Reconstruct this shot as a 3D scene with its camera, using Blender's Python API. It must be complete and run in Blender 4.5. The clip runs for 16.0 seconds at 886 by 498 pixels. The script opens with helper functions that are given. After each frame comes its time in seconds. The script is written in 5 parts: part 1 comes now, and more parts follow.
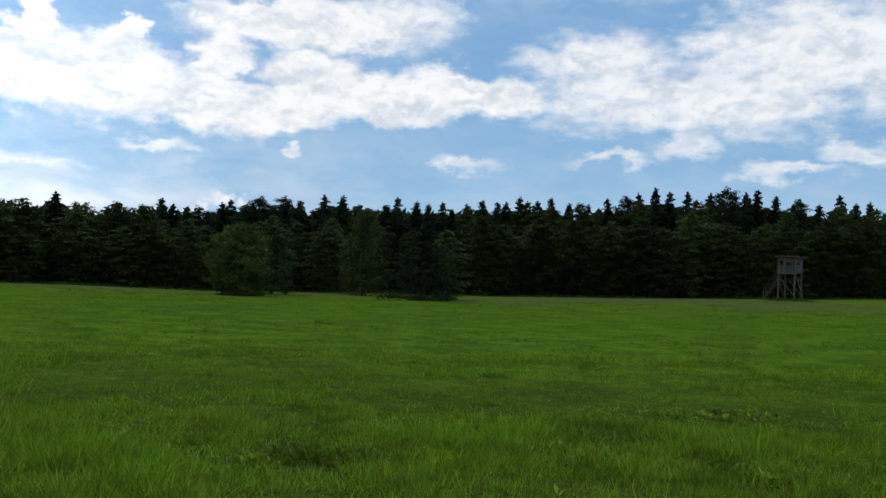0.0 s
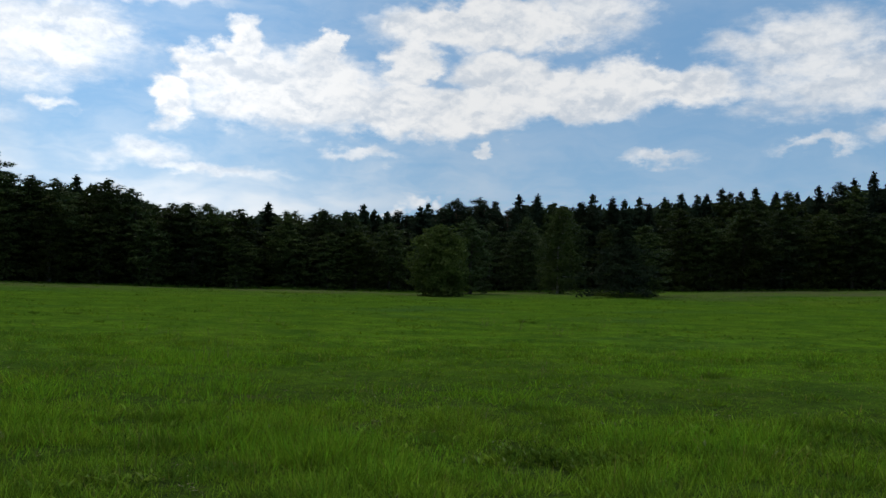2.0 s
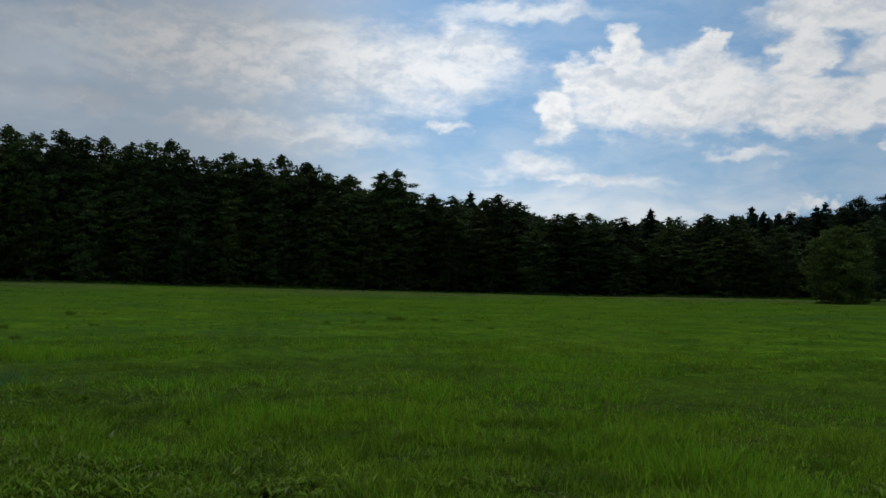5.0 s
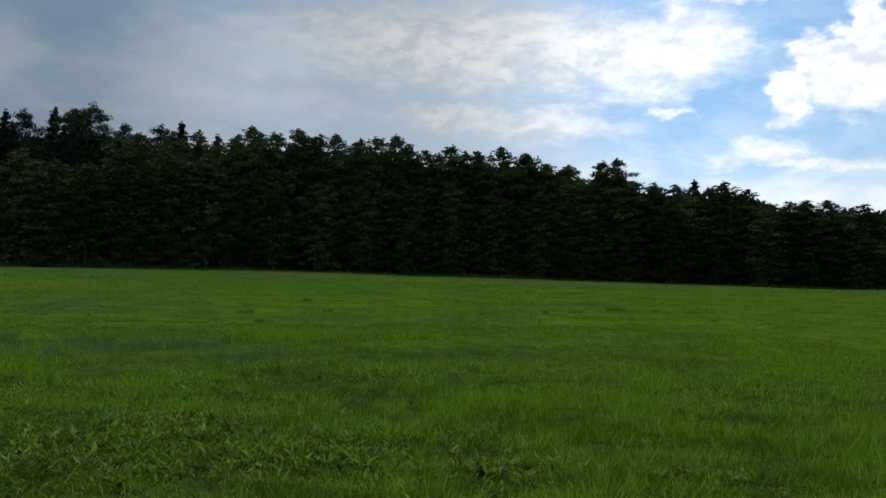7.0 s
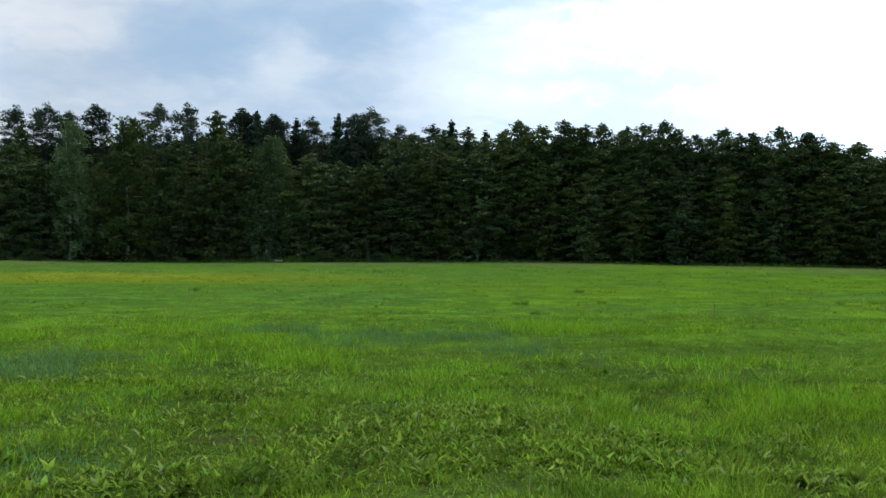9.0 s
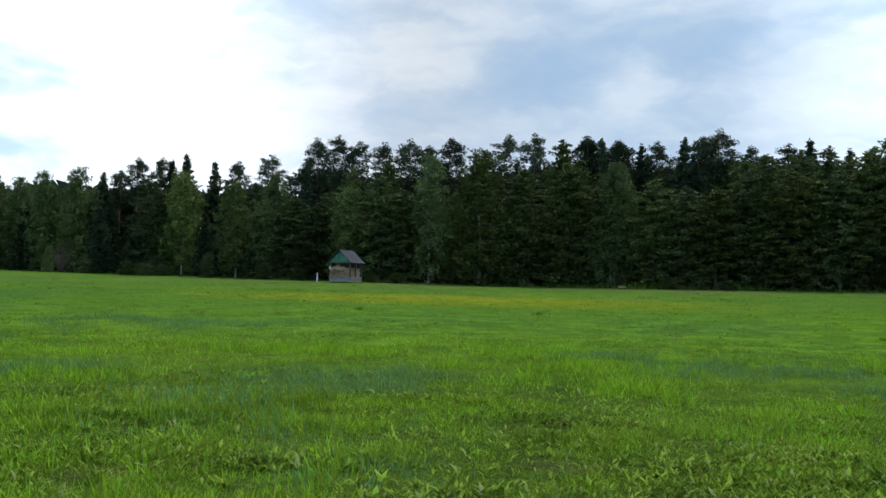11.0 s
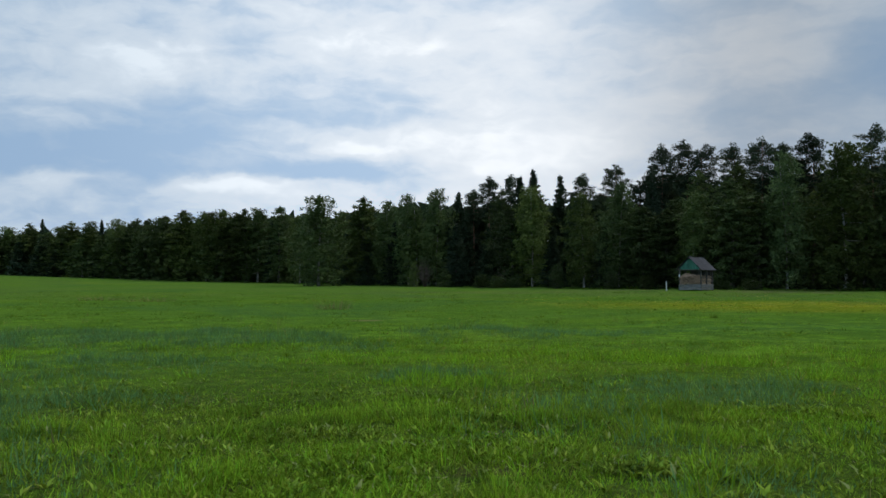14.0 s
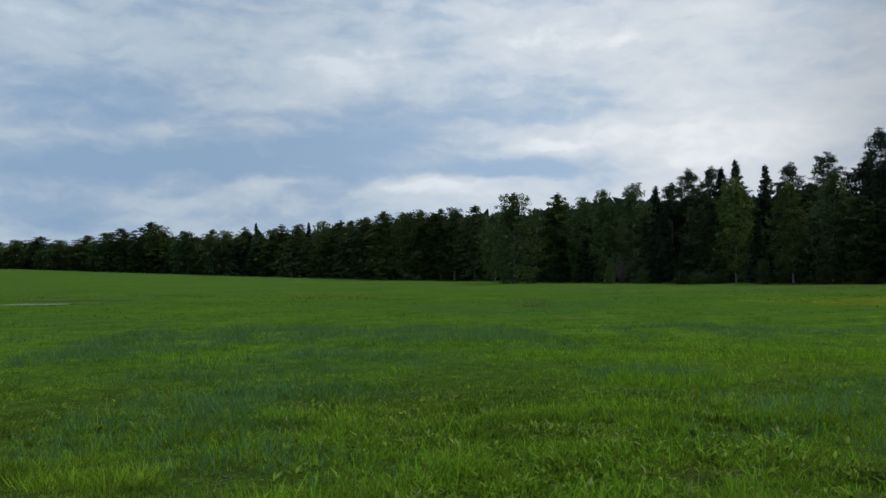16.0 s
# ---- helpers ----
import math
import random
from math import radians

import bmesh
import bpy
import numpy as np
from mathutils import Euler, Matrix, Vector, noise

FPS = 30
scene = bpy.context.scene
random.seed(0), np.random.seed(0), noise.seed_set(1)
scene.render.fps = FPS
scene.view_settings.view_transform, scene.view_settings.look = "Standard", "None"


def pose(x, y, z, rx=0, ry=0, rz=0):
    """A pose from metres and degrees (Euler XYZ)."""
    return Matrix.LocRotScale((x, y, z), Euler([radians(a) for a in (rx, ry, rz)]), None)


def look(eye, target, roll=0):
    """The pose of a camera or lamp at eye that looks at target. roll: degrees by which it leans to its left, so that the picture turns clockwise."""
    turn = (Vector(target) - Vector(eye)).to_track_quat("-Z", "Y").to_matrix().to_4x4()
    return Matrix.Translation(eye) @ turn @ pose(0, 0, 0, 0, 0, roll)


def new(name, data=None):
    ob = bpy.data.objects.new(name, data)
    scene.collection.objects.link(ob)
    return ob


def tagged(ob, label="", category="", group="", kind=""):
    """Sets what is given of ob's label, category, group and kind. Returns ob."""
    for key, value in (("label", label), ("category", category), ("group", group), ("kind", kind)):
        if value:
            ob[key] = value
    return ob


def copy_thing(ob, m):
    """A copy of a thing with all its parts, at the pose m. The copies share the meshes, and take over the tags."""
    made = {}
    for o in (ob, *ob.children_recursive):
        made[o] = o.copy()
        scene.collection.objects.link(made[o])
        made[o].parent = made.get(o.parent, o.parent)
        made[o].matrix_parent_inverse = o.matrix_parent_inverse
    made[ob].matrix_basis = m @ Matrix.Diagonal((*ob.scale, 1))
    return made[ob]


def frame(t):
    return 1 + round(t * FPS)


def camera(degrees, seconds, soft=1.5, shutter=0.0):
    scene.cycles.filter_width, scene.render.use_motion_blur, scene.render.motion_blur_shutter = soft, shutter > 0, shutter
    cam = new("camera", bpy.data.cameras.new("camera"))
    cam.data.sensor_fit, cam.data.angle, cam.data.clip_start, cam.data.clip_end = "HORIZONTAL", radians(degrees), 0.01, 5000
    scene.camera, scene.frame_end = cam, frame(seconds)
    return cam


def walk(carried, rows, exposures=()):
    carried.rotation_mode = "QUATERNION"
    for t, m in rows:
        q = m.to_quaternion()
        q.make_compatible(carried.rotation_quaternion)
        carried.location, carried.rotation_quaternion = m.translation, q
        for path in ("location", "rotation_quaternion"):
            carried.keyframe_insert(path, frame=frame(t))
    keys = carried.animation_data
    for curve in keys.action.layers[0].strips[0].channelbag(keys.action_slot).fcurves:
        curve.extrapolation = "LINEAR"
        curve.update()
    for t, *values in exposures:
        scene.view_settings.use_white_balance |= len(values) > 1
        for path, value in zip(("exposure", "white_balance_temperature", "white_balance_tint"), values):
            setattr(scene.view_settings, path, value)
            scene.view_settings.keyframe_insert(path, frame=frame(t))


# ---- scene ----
cam = camera(51.85, 16.0, 1.5)
EYE = 1.6
# seconds, x, y, z off the first standing place, yaw, pitch, roll
ROWS = [
    (0.0, 0.348, -0.084, -0.008, 12.68, 2.92, -2.72),
    (0.5, 0.314, -0.111, -0.009, 16.76, 2.62, -2.44),
    (1.0, 0.236, -0.085, -0.004, 19.38, 2.34, -2.30),
    (1.5, 0.120, -0.081, 0.001, 22.04, 2.32, -2.03),
    (2.0, 0.007, -0.079, -0.002, 24.88, 2.38, -1.53),
    (2.5, -0.073, -0.111, 0.003, 28.26, 2.48, -1.79),
    (3.0, -0.105, -0.109, -0.003, 31.91, 2.38, -1.54),
    (3.5, -0.128, -0.034, 0.000, 35.02, 2.08, -1.14),
    (4.0, -0.087, 0.064, 0.005, 41.33, 2.63, -1.28),
    (4.5, -0.025, 0.147, 0.005, 44.74, 2.43, -1.34),
    (5.0, 0.013, 0.163, 0.007, 48.74, 2.33, -1.03),
    (7.5, 0.192, 0.071, -0.018, 65.69, 1.15, -1.54),
    (8.0, 0.056, 0.009, 0.012, 69.44, 0.79, -1.53),
    (8.5, -0.029, -0.027, -0.024, 74.35, 0.25, -0.94),
    (9.0, -0.096, -0.034, 0.001, 79.10, 0.63, -0.43),
    (9.5, -0.175, 0.082, 0.007, 84.77, 1.80, -1.53),
    (10.0, -0.266, 0.157, 0.017, 90.74, 2.14, -2.04),
    (12.5, -0.178, 0.139, -0.018, 111.34, 2.03, -0.35),
    (13.0, -0.126, 0.099, -0.011, 114.64, 2.22, -0.66),
    (13.5, -0.096, 0.079, -0.006, 118.35, 2.20, -0.02),
    (14.0, -0.083, 0.028, -0.000, 122.07, 2.32, 0.06),
    (14.5, -0.061, -0.012, 0.001, 125.01, 2.30, 0.11),
    (15.0, 0.012, -0.057, 0.006, 127.49, 2.25, 0.45),
    (15.5, 0.090, -0.079, 0.012, 131.23, 2.23, 0.21),
    (16.0, 0.139, -0.135, 0.014, 134.20, 2.20, 0.51),
]
walk(cam, [(t, pose(x, y, EYE + z, 90 + pitch, roll, yaw)) for t, x, y, z, yaw, pitch, roll in ROWS],
     exposures=[(0.0, -0.97), (2.0, -1.2), (3.5, -1.36), (5.0, -1.48), (7.5, -0.84), (8.0, -0.55), (8.5, -0.28), (9.0, 0.1), (9.5, 0.2), (10.0, 0.2), (12.5, -0.2), (14.0, -0.52), (15.0, -0.7), (16.0, -0.76)])

# ---------------------------------------------------------------- world and sun
SUN_AZ, SUN_EL = 62.0, 58.0


def bearing(az, r, z=0.0):
    """A place at bearing az (degrees, anticlockwise from +y) and r metres from the origin."""
    a = radians(az)
    return Vector((-math.sin(a) * r, math.cos(a) * r, z))


class Net:
    """A short way to write node trees."""

    def __init__(self, tree):
        self.t = tree
        tree.nodes.clear()

    def n(self, kind, **kw):
        node = self.t.nodes.new(kind)
        ins = kw.pop("ins", {})
        if "operation" in kw:
            node.operation = kw["operation"]
        if "use_clamp" in kw:
            node.use_clamp = kw["use_clamp"]
        if "interpolation_type" in kw:
            node.interpolation_type = kw["interpolation_type"]
        if "data_type" in kw:
            node.data_type, node.blend_type = kw["data_type"], kw["blend_type"]
        for k, v in ins.items():
            if isinstance(v, bpy.types.NodeSocket):
                self.t.links.new(v, node.inputs[k])
            else:
                node.inputs[k].default_value = v
        return node

    def math(self, op, a, b=0.0, c=0.0, clamp=False):
        return self.n("ShaderNodeMath", operation=op, use_clamp=clamp, ins={0: a, 1: b, 2: c}).outputs[0]

    def vec(self, op, a, b=(0, 0, 0)):
        node = self.n("ShaderNodeVectorMath", operation=op, ins={0: a, 1: b})
        return node.outputs["Value"] if op in ("LENGTH", "DOT_PRODUCT") else node.outputs[0]

    def ramp(self, v, a, b, lo=0.0, hi=1.0, smooth=True):
        return self.n("ShaderNodeMapRange", interpolation_type="SMOOTHSTEP" if smooth else "LINEAR",
                      ins={0: v, 1: a, 2: b, 3: lo, 4: hi}).outputs[0]

    def mix(self, f, a, b, blend="MIX"):
        node = self.n("ShaderNodeMix", data_type="RGBA", blend_type=blend)
        for k, v in ((0, f), (6, a), (7, b)):
            if isinstance(v, bpy.types.NodeSocket):
                self.t.links.new(v, node.inputs[k])
            else:
                node.inputs[k].default_value = (*v, 1.0) if isinstance(v, tuple) and len(v) == 3 else v
        return node.outputs[2]

    def noise(self, vec, scale, detail=4.0, rough=0.55, distort=0.0):
        return self.n("ShaderNodeTexNoise", ins={"Vector": vec, "Scale": scale, "Detail": detail, "Roughness": rough,
                                                 "Distortion": distort}).outputs["Fac"]


world = bpy.data.worlds.new("sky")
scene.world = world
world.use_nodes = True
W = Net(world.node_tree)
sky = W.n("ShaderNodeTexSky")
sky.sky_type, sky.sun_disc = "NISHITA", False
sky.sun_elevation, sky.sun_rotation = radians(SUN_EL), radians(-SUN_AZ)
sky.altitude, sky.air_density, sky.dust_density, sky.ozone_density = 100.0, 1.0, 0.6, 1.6
way = W.n("ShaderNodeTexCoord").outputs["Generated"]
xyz = W.n("ShaderNodeSeparateXYZ", ins={0: way}).outputs
az = W.math("MULTIPLY", W.math("ARCTAN2", W.math("MULTIPLY", xyz[0], -1.0), xyz[1]), 180 / math.pi)
el = W.math("MULTIPLY", W.math("ARCSINE", xyz[2]), 180 / math.pi)
# clouds by bearing, elevation, half breadth and half height, in degrees
CUMULUS = [(34.6, 11.8, 6.7, 2.7), (37.7, 14.5, 1.6, 1.6), (32.2, 14.9, 0.8, 1.0), (33.0, 13.4, 1.4, 1.6), (39.8, 13.0, 2.1, 1.4), (41.7, 10.7, 1.8, 1.8), (27.6, 10.8, 5.7, 1.8), (27.3, 13.8, 2.0, 2.1), (21.4, 13.3, 3.9, 1.8), (23.4, 10.9, 3.9, 1.6), (17.4, 12.0, 7.1, 1.7), (11.8, 12.5, 5.3, 1.6), (22.5, 16.3, 8.2, 1.6)]
SHEETS = [(52.0, 13.4, 7.8, 2.7), (58.7, 13.8, 6.0, 2.7), (47.1, 14.8, 2.8, 2.0), (54.1, 13.2, 5.3, 2.1), (61.8, 14.2, 11.7, 2.7), (-2.4, 12.5, 11.7, 2.3), (-9.5, 15.0, 9.2, 3.4), (3.5, 14.5, 5.0, 1.8), (70.6, 14.4, 7.1, 1.8), (16.4, 17.1, 3.9, 2.0), (-20.9, 13.3, 8.0, 3.0)]
FLOCKS = [(56.4, 9.3, 5.9, 1.2), (48.8, 9.8, 1.6, 0.5), (43.6, 7.5, 2.7, 1.0), (39.9, 6.7, 5.3, 0.5), (30.3, 8.0, 2.5, 0.5), (22.6, 8.6, 0.5, 0.3), (11.8, 8.3, 2.7, 0.5), (26.8, 5.2, 0.9, 0.4), (28.2, 4.7, 0.6, 0.3), (24.9, 5.2, 0.9, 0.4), (2.6, 8.8, 2.8, 0.4), (-2.0, 9.9, 2.3, 1.0), (-8.0, 8.2, 3.2, 0.6), (-12.2, 9.2, 2.5, 0.8), (62.4, 9.6, 4.3, 0.8), (71.1, 10.3, 2.3, 0.8), (72.1, 12.3, 5.3, 0.7), (43.3, 17.0, 5.3, 0.9)]
BRIGHT = [(119.9, 7.7, 8.0, 2.6), (76.8, 10.5, 7.1, 3.2), (66.4, 12.7, 10.6, 3.9), (59.8, 13.3, 8.9, 2.1), (89.8, 12.3, 3.5, 2.1), (101.8, 12.9, 4.6, 1.6), (56.7, 8.9, 5.3, 1.8), (117.2, 13.8, 6.0, 4.3), (112.2, 9.4, 7.8, 2.1), (124.8, 15.0, 4.3, 1.8), (100.5, 13.4, 2.1, 1.1), (88.7, 12.2, 2.1, 1.4), (127.2, 9.3, 5.3, 0.9), (134.4, 5.8, 5.3, 1.0), (114.6, 8.2, 7.1, 2.1), (140.7, 13.0, 7.1, 1.4), (146.0, 6.1, 3.2, 0.6), (134.3, 6.3, 5.7, 0.7), (158.5, 13.6, 2.8, 2.1)]
HEAVY = [(95.9, 12.7, 9.2, 2.1), (84.3, 13.8, 3.2, 3.9), (103.3, 10.3, 4.3, 1.4), (65.9, 16.2, 5.3, 1.2), (72.8, 15.5, 4.6, 0.9), (90.3, 14.2, 7.1, 2.5), (95.1, 11.3, 5.7, 2.1), (107.2, 16.3, 5.3, 1.4), (128.1, 7.1, 7.1, 1.1), (135.7, 9.9, 8.9, 2.1), (156.7, 6.7, 9.2, 1.6), (144.3, 8.0, 9.2, 1.1), (130.7, 7.1, 5.7, 0.7), (157.2, 10.6, 7.1, 1.8), (158.4, 4.2, 5.3, 0.9), (152.0, 7.6, 10.0, 1.0), (141.0, 6.9, 6.0, 0.5)]

plain = W.n("ShaderNodeCombineXYZ", ins={0: az, 1: el, 2: 0.0}).outputs[0]


def ruffle(amount, scale, squeeze=1.6, detail=6.0, rough=0.58):
    """The sky's bearings, shifted by billows of that breadth in degrees."""
    q = W.vec("MULTIPLY", plain, (scale, scale * squeeze, 0.0))
    tex = W.n("ShaderNodeTexNoise", ins={"Vector": q, "Scale": 1.0, "Detail": detail, "Roughness": rough}).outputs["Color"]
    return W.vec("MULTIPLY", W.vec("SUBTRACT", tex, (0.5, 0.5, 0.5)), (amount * 1.5, amount, 0.0))


def union(place, blobs):
    """Nearness to the nearest of the blobs: above 0 inside, 1 in its heart."""
    least = None
    for a, e, w, h in blobs:
        q = W.n("ShaderNodeVectorMath", operation="MULTIPLY_ADD", ins={0: place, 1: (1 / w, 1 / h, 0), 2: (-a / w, -e / h, 0)}).outputs[0]
        d = W.vec("LENGTH", q)
        least = d if least is None else W.n("ShaderNodeMath", operation="SMOOTH_MIN", ins={0: least, 1: d, 2: 0.25}).outputs[0]
    return W.math("SUBTRACT", 1.0, least)


def gather(place, blobs):
    """Soft sum of the blobs."""
    total = 0.0
    for a, e, w, h in blobs:
        q = W.n("ShaderNodeVectorMath", operation="MULTIPLY_ADD", ins={0: place, 1: (1 / w, 1 / h, 0), 2: (-a / w, -e / h, 0)}).outputs[0]
        total = W.math("ADD", total, W.ramp(W.vec("LENGTH", q), 1.45, 0.1))
    return total


billow = W.vec("ADD", plain, ruffle(3.2, 0.38))
drift = W.vec("ADD", plain, ruffle(2.6, 0.2, 2.0, 4.0, 0.5))
grain = W.noise(W.vec("MULTIPLY", plain, (0.42, 0.85, 0.0)), 1.0, 8.0, 0.62)
fleece = W.noise(W.vec("MULTIPLY", drift, (0.16, 0.5, 0.0)), 1.0, 7.0, 0.6)
heap = W.ramp(W.math("ADD", union(billow, CUMULUS), W.math("MULTIPLY_ADD", grain, 0.7, -0.40)), -0.22, 0.30)
sheet = W.ramp(W.math("ADD", union(drift, SHEETS), W.math("MULTIPLY_ADD", grain, 1.7, -0.9)), -0.35, 0.6, 0.0, 0.92)
flock = W.ramp(W.math("ADD", union(billow, FLOCKS), W.math("MULTIPLY_ADD", grain, 1.2, -0.72)), -0.35, 0.6, 0.0, 0.8)
veil = W.math("MULTIPLY", W.ramp(fleece, 0.30, 0.70, 0.0, 0.75), W.ramp(el, 12.0, 2.0, 0.3, 1.0))
veil = W.math("ADD", veil, W.math("MULTIPLY", W.ramp(el, 9.0, 3.5, 0.0, 0.45), W.ramp(az, 26.0, 36.0)), clamp=True)
veil = W.math("MULTIPLY", veil, W.ramp(az, 8.0, 36.0, 0.4, 1.0))
veil = W.math("MAXIMUM", veil, W.ramp(az, 46.0, 62.0, 0.0, 0.62))
thick = W.ramp(W.math("ADD", az, W.math("MULTIPLY_ADD", fleece, 24.0, -12.0)), 64.0, 80.0)
above = W.math("MULTIPLY", W.ramp(fleece, 0.42, 0.6), W.ramp(el, 16.5, 25.0))
puffs = W.math("MAXIMUM", W.math("MAXIMUM", heap, sheet), W.math("MAXIMUM", flock, above))


def relief(place, scale, squeeze, detail=5.0):
    """How far the billows face up to the light, about 0.5."""
    low = W.vec("MULTIPLY", place, (scale, scale * squeeze, 0.0))
    high = W.vec("ADD", low, (0.10, 0.30, 0.0))
    return W.math("MULTIPLY_ADD", W.math("SUBTRACT", W.noise(low, 1.0, detail, 0.55), W.noise(high, 1.0, detail, 0.55)), 2.2, 0.5)


blue = W.mix(W.ramp(el, 0.0, 14.0), (6.2, 10.4, 15.0), W.mix(0.3, (4.0, 8.3, 14.0), W.mix(1.0, sky.outputs[0], (1.7, 1.9, 2.0), "MULTIPLY")))
fair = W.mix(veil, blue, (15.0, 16.2, 17.4))
lit = W.math("ADD", W.math("MULTIPLY", relief(billow, 0.30, 1.5, 4.0), 0.7), W.math("MULTIPLY", relief(plain, 0.8, 1.4, 4.0), 0.3))
white = W.mix(W.ramp(lit, 0.12, 0.72), (12.4, 13.8, 15.6), (18.6, 18.9, 19.2))
dim = W.math("MULTIPLY", W.ramp(az, 44.0, 62.0), W.ramp(W.math("ADD", el, W.math("MULTIPLY_ADD", fleece, 8.0, -4.0)), 14.0, 18.0))
white = W.mix(W.math("MULTIPLY", dim, 0.6), white, (8.6, 9.9, 11.6))
fair = W.mix(puffs, fair, white)
glare = W.math("MULTIPLY_ADD", W.math("MULTIPLY", W.ramp(az, 22.0, 46.0), W.ramp(az, 74.0, 54.0)), 0.36, 1.0)
glare = W.math("MULTIPLY", glare, W.ramp(az, 48.0, 64.0, 1.0, 0.64))
fair = W.mix(1.0, fair, W.n("ShaderNodeCombineXYZ", ins={0: glare, 1: glare, 2: glare}).outputs[0], "MULTIPLY")

soft = W.vec("ADD", plain, ruffle(2.4, 0.24, 1.8, 5.0, 0.5))
lum = W.math("SUBTRACT", W.math("MULTIPLY", gather(soft, BRIGHT), 0.75), W.math("MULTIPLY", gather(soft, HEAVY), 1.0))
lum = W.math("ADD", lum, W.math("MULTIPLY_ADD", W.noise(W.vec("MULTIPLY", plain, (0.11, 0.30, 0.0)), 1.0, 6.0, 0.5), 2.8, -1.4))
lum = W.math("ADD", lum, W.math("MULTIPLY_ADD", W.noise(W.vec("MULTIPLY", soft, (0.28, 0.75, 0.0)), 1.0, 6.0, 0.55), 2.4, -1.2))
lum = W.math("ADD", lum, W.math("MULTIPLY_ADD", relief(soft, 0.28, 2.0, 3.0), 0.6, -0.3))
lum = W.math("MULTIPLY", lum, W.ramp(az, 110.0, 128.0, 1.0, 1.7))
dull = W.mix(W.ramp(lum, -1.4, 1.1), (4.8, 6.0, 7.5), (7.3, 7.9, 8.6))
dull = W.mix(W.ramp(lum, -2.3, -0.9, 1.0, 0.0), dull, (4.1, 5.5, 7.3))
dull = W.mix(W.ramp(lum, 0.8, 2.6), dull, (9.2, 9.6, 10.0))
gain = W.math("SUBTRACT", W.math("ADD", W.ramp(az, 101.0, 118.0, 0.92, 1.50), W.ramp(az, 86.0, 68.0, 0.0, 0.56)), W.ramp(az, 124.0, 150.0, 0.0, 0.32))
dull = W.mix(1.0, dull, W.n("ShaderNodeCombineXYZ", ins={0: gain, 1: gain, 2: gain}).outputs[0], "MULTIPLY")
dull = W.mix(W.ramp(az, 118.0, 156.0, 0.0, 1.0), dull, W.mix(1.0, dull, (0.89, 0.99, 1.08), "MULTIPLY"))
dull = W.mix(W.ramp(az, 106.0, 88.0), dull, W.mix(1.0, dull, (0.92, 1.0, 1.07), "MULTIPLY"))
colour = W.mix(thick, fair, dull)
back = W.n("ShaderNodeBackground", ins={0: colour, 1: 0.1})
W.n("ShaderNodeOutputWorld", ins={0: back.outputs[0]})


sun = new("sun", bpy.data.lights.new("sun", "SUN"))
sun.data.energy, sun.data.angle, sun.data.color = 2.2, radians(7), (1.0, 0.95, 0.87)
sun.matrix_world = look(bearing(SUN_AZ, math.cos(radians(SUN_EL)) * 60, math.sin(radians(SUN_EL)) * 60), (0, 0, 0))

# ---------------------------------------------------------------- materials


def material(name):
    m = bpy.data.materials.new(name)
    m.use_nodes = True
    return m, Net(m.node_tree)


def leaf_material(name, dark, light, through_colour, gloss=0.45, shine=0.03):
    """Leaves: matt faces that let some light through; each tree and each spray differs a little."""
    m, N = material(name)
    tree = N.n("ShaderNodeObjectInfo").outputs["Random"]
    geo = N.n("ShaderNodeNewGeometry")
    spray = geo.outputs["Random Per Island"]
    big = N.noise(geo.outputs["Position"], 0.35, 3.0)
    f = N.math("ADD", N.math("MULTIPLY", spray, 0.45), N.math("MULTIPLY", N.ramp(big, 0.35, 0.65), 0.55))
    col = N.mix(f, dark, light)
    hue = N.n("ShaderNodeHueSaturation", ins={"Hue": N.math("MULTIPLY_ADD", tree, 0.034, 0.468),
                                              "Saturation": N.math("MULTIPLY_ADD", tree, -0.2, 1.05),
                                              "Value": N.math("MULTIPLY_ADD", N.math("FRACT", N.math("MULTIPLY", tree, 5.3)), 0.85, 0.58), "Color": col}).outputs[0]
    face = N.n("ShaderNodeBsdfPrincipled", ins={"Base Color": hue, "Roughness": gloss, "Specular IOR Level": shine})
    trans = N.n("ShaderNodeBsdfTranslucent", ins={"Color": N.mix(0.5, hue, through_colour)})
    both = N.n("ShaderNodeMixShader", ins={0: 0.2, 1: face.outputs[0], 2: trans.outputs[0]})
    N.n("ShaderNodeOutputMaterial", ins={0: both.outputs[0]})
    return m


def bark_material(name, dark, light, patches=None, scale=6.0):
    m, N = material(name)
    co = N.n("ShaderNodeTexCoord").outputs["Object"]
    stretched = N.vec("MULTIPLY", co, (1.0, 1.0, 0.25))
    grain = N.noise(stretched, scale, 5.0, 0.6)
    col = N.mix(N.ramp(grain, 0.3, 0.7), dark, light)
    if patches:
        flecks = N.noise(N.vec("MULTIPLY", co, (1.0, 1.0, 3.0)), 1.6, 3.0, 0.6)
        col = N.mix(N.ramp(flecks, 0.56, 0.62), col, patches)
    bump = N.n("ShaderNodeBump", ins={"Strength": 0.5, "Distance": 0.03, "Height": grain})
    b = N.n("ShaderNodeBsdfPrincipled", ins={"Base Color": col, "Roughness": 0.9, "Normal": bump.outputs[0]})
    N.n("ShaderNodeOutputMaterial", ins={0: b.outputs[0]})
    return m


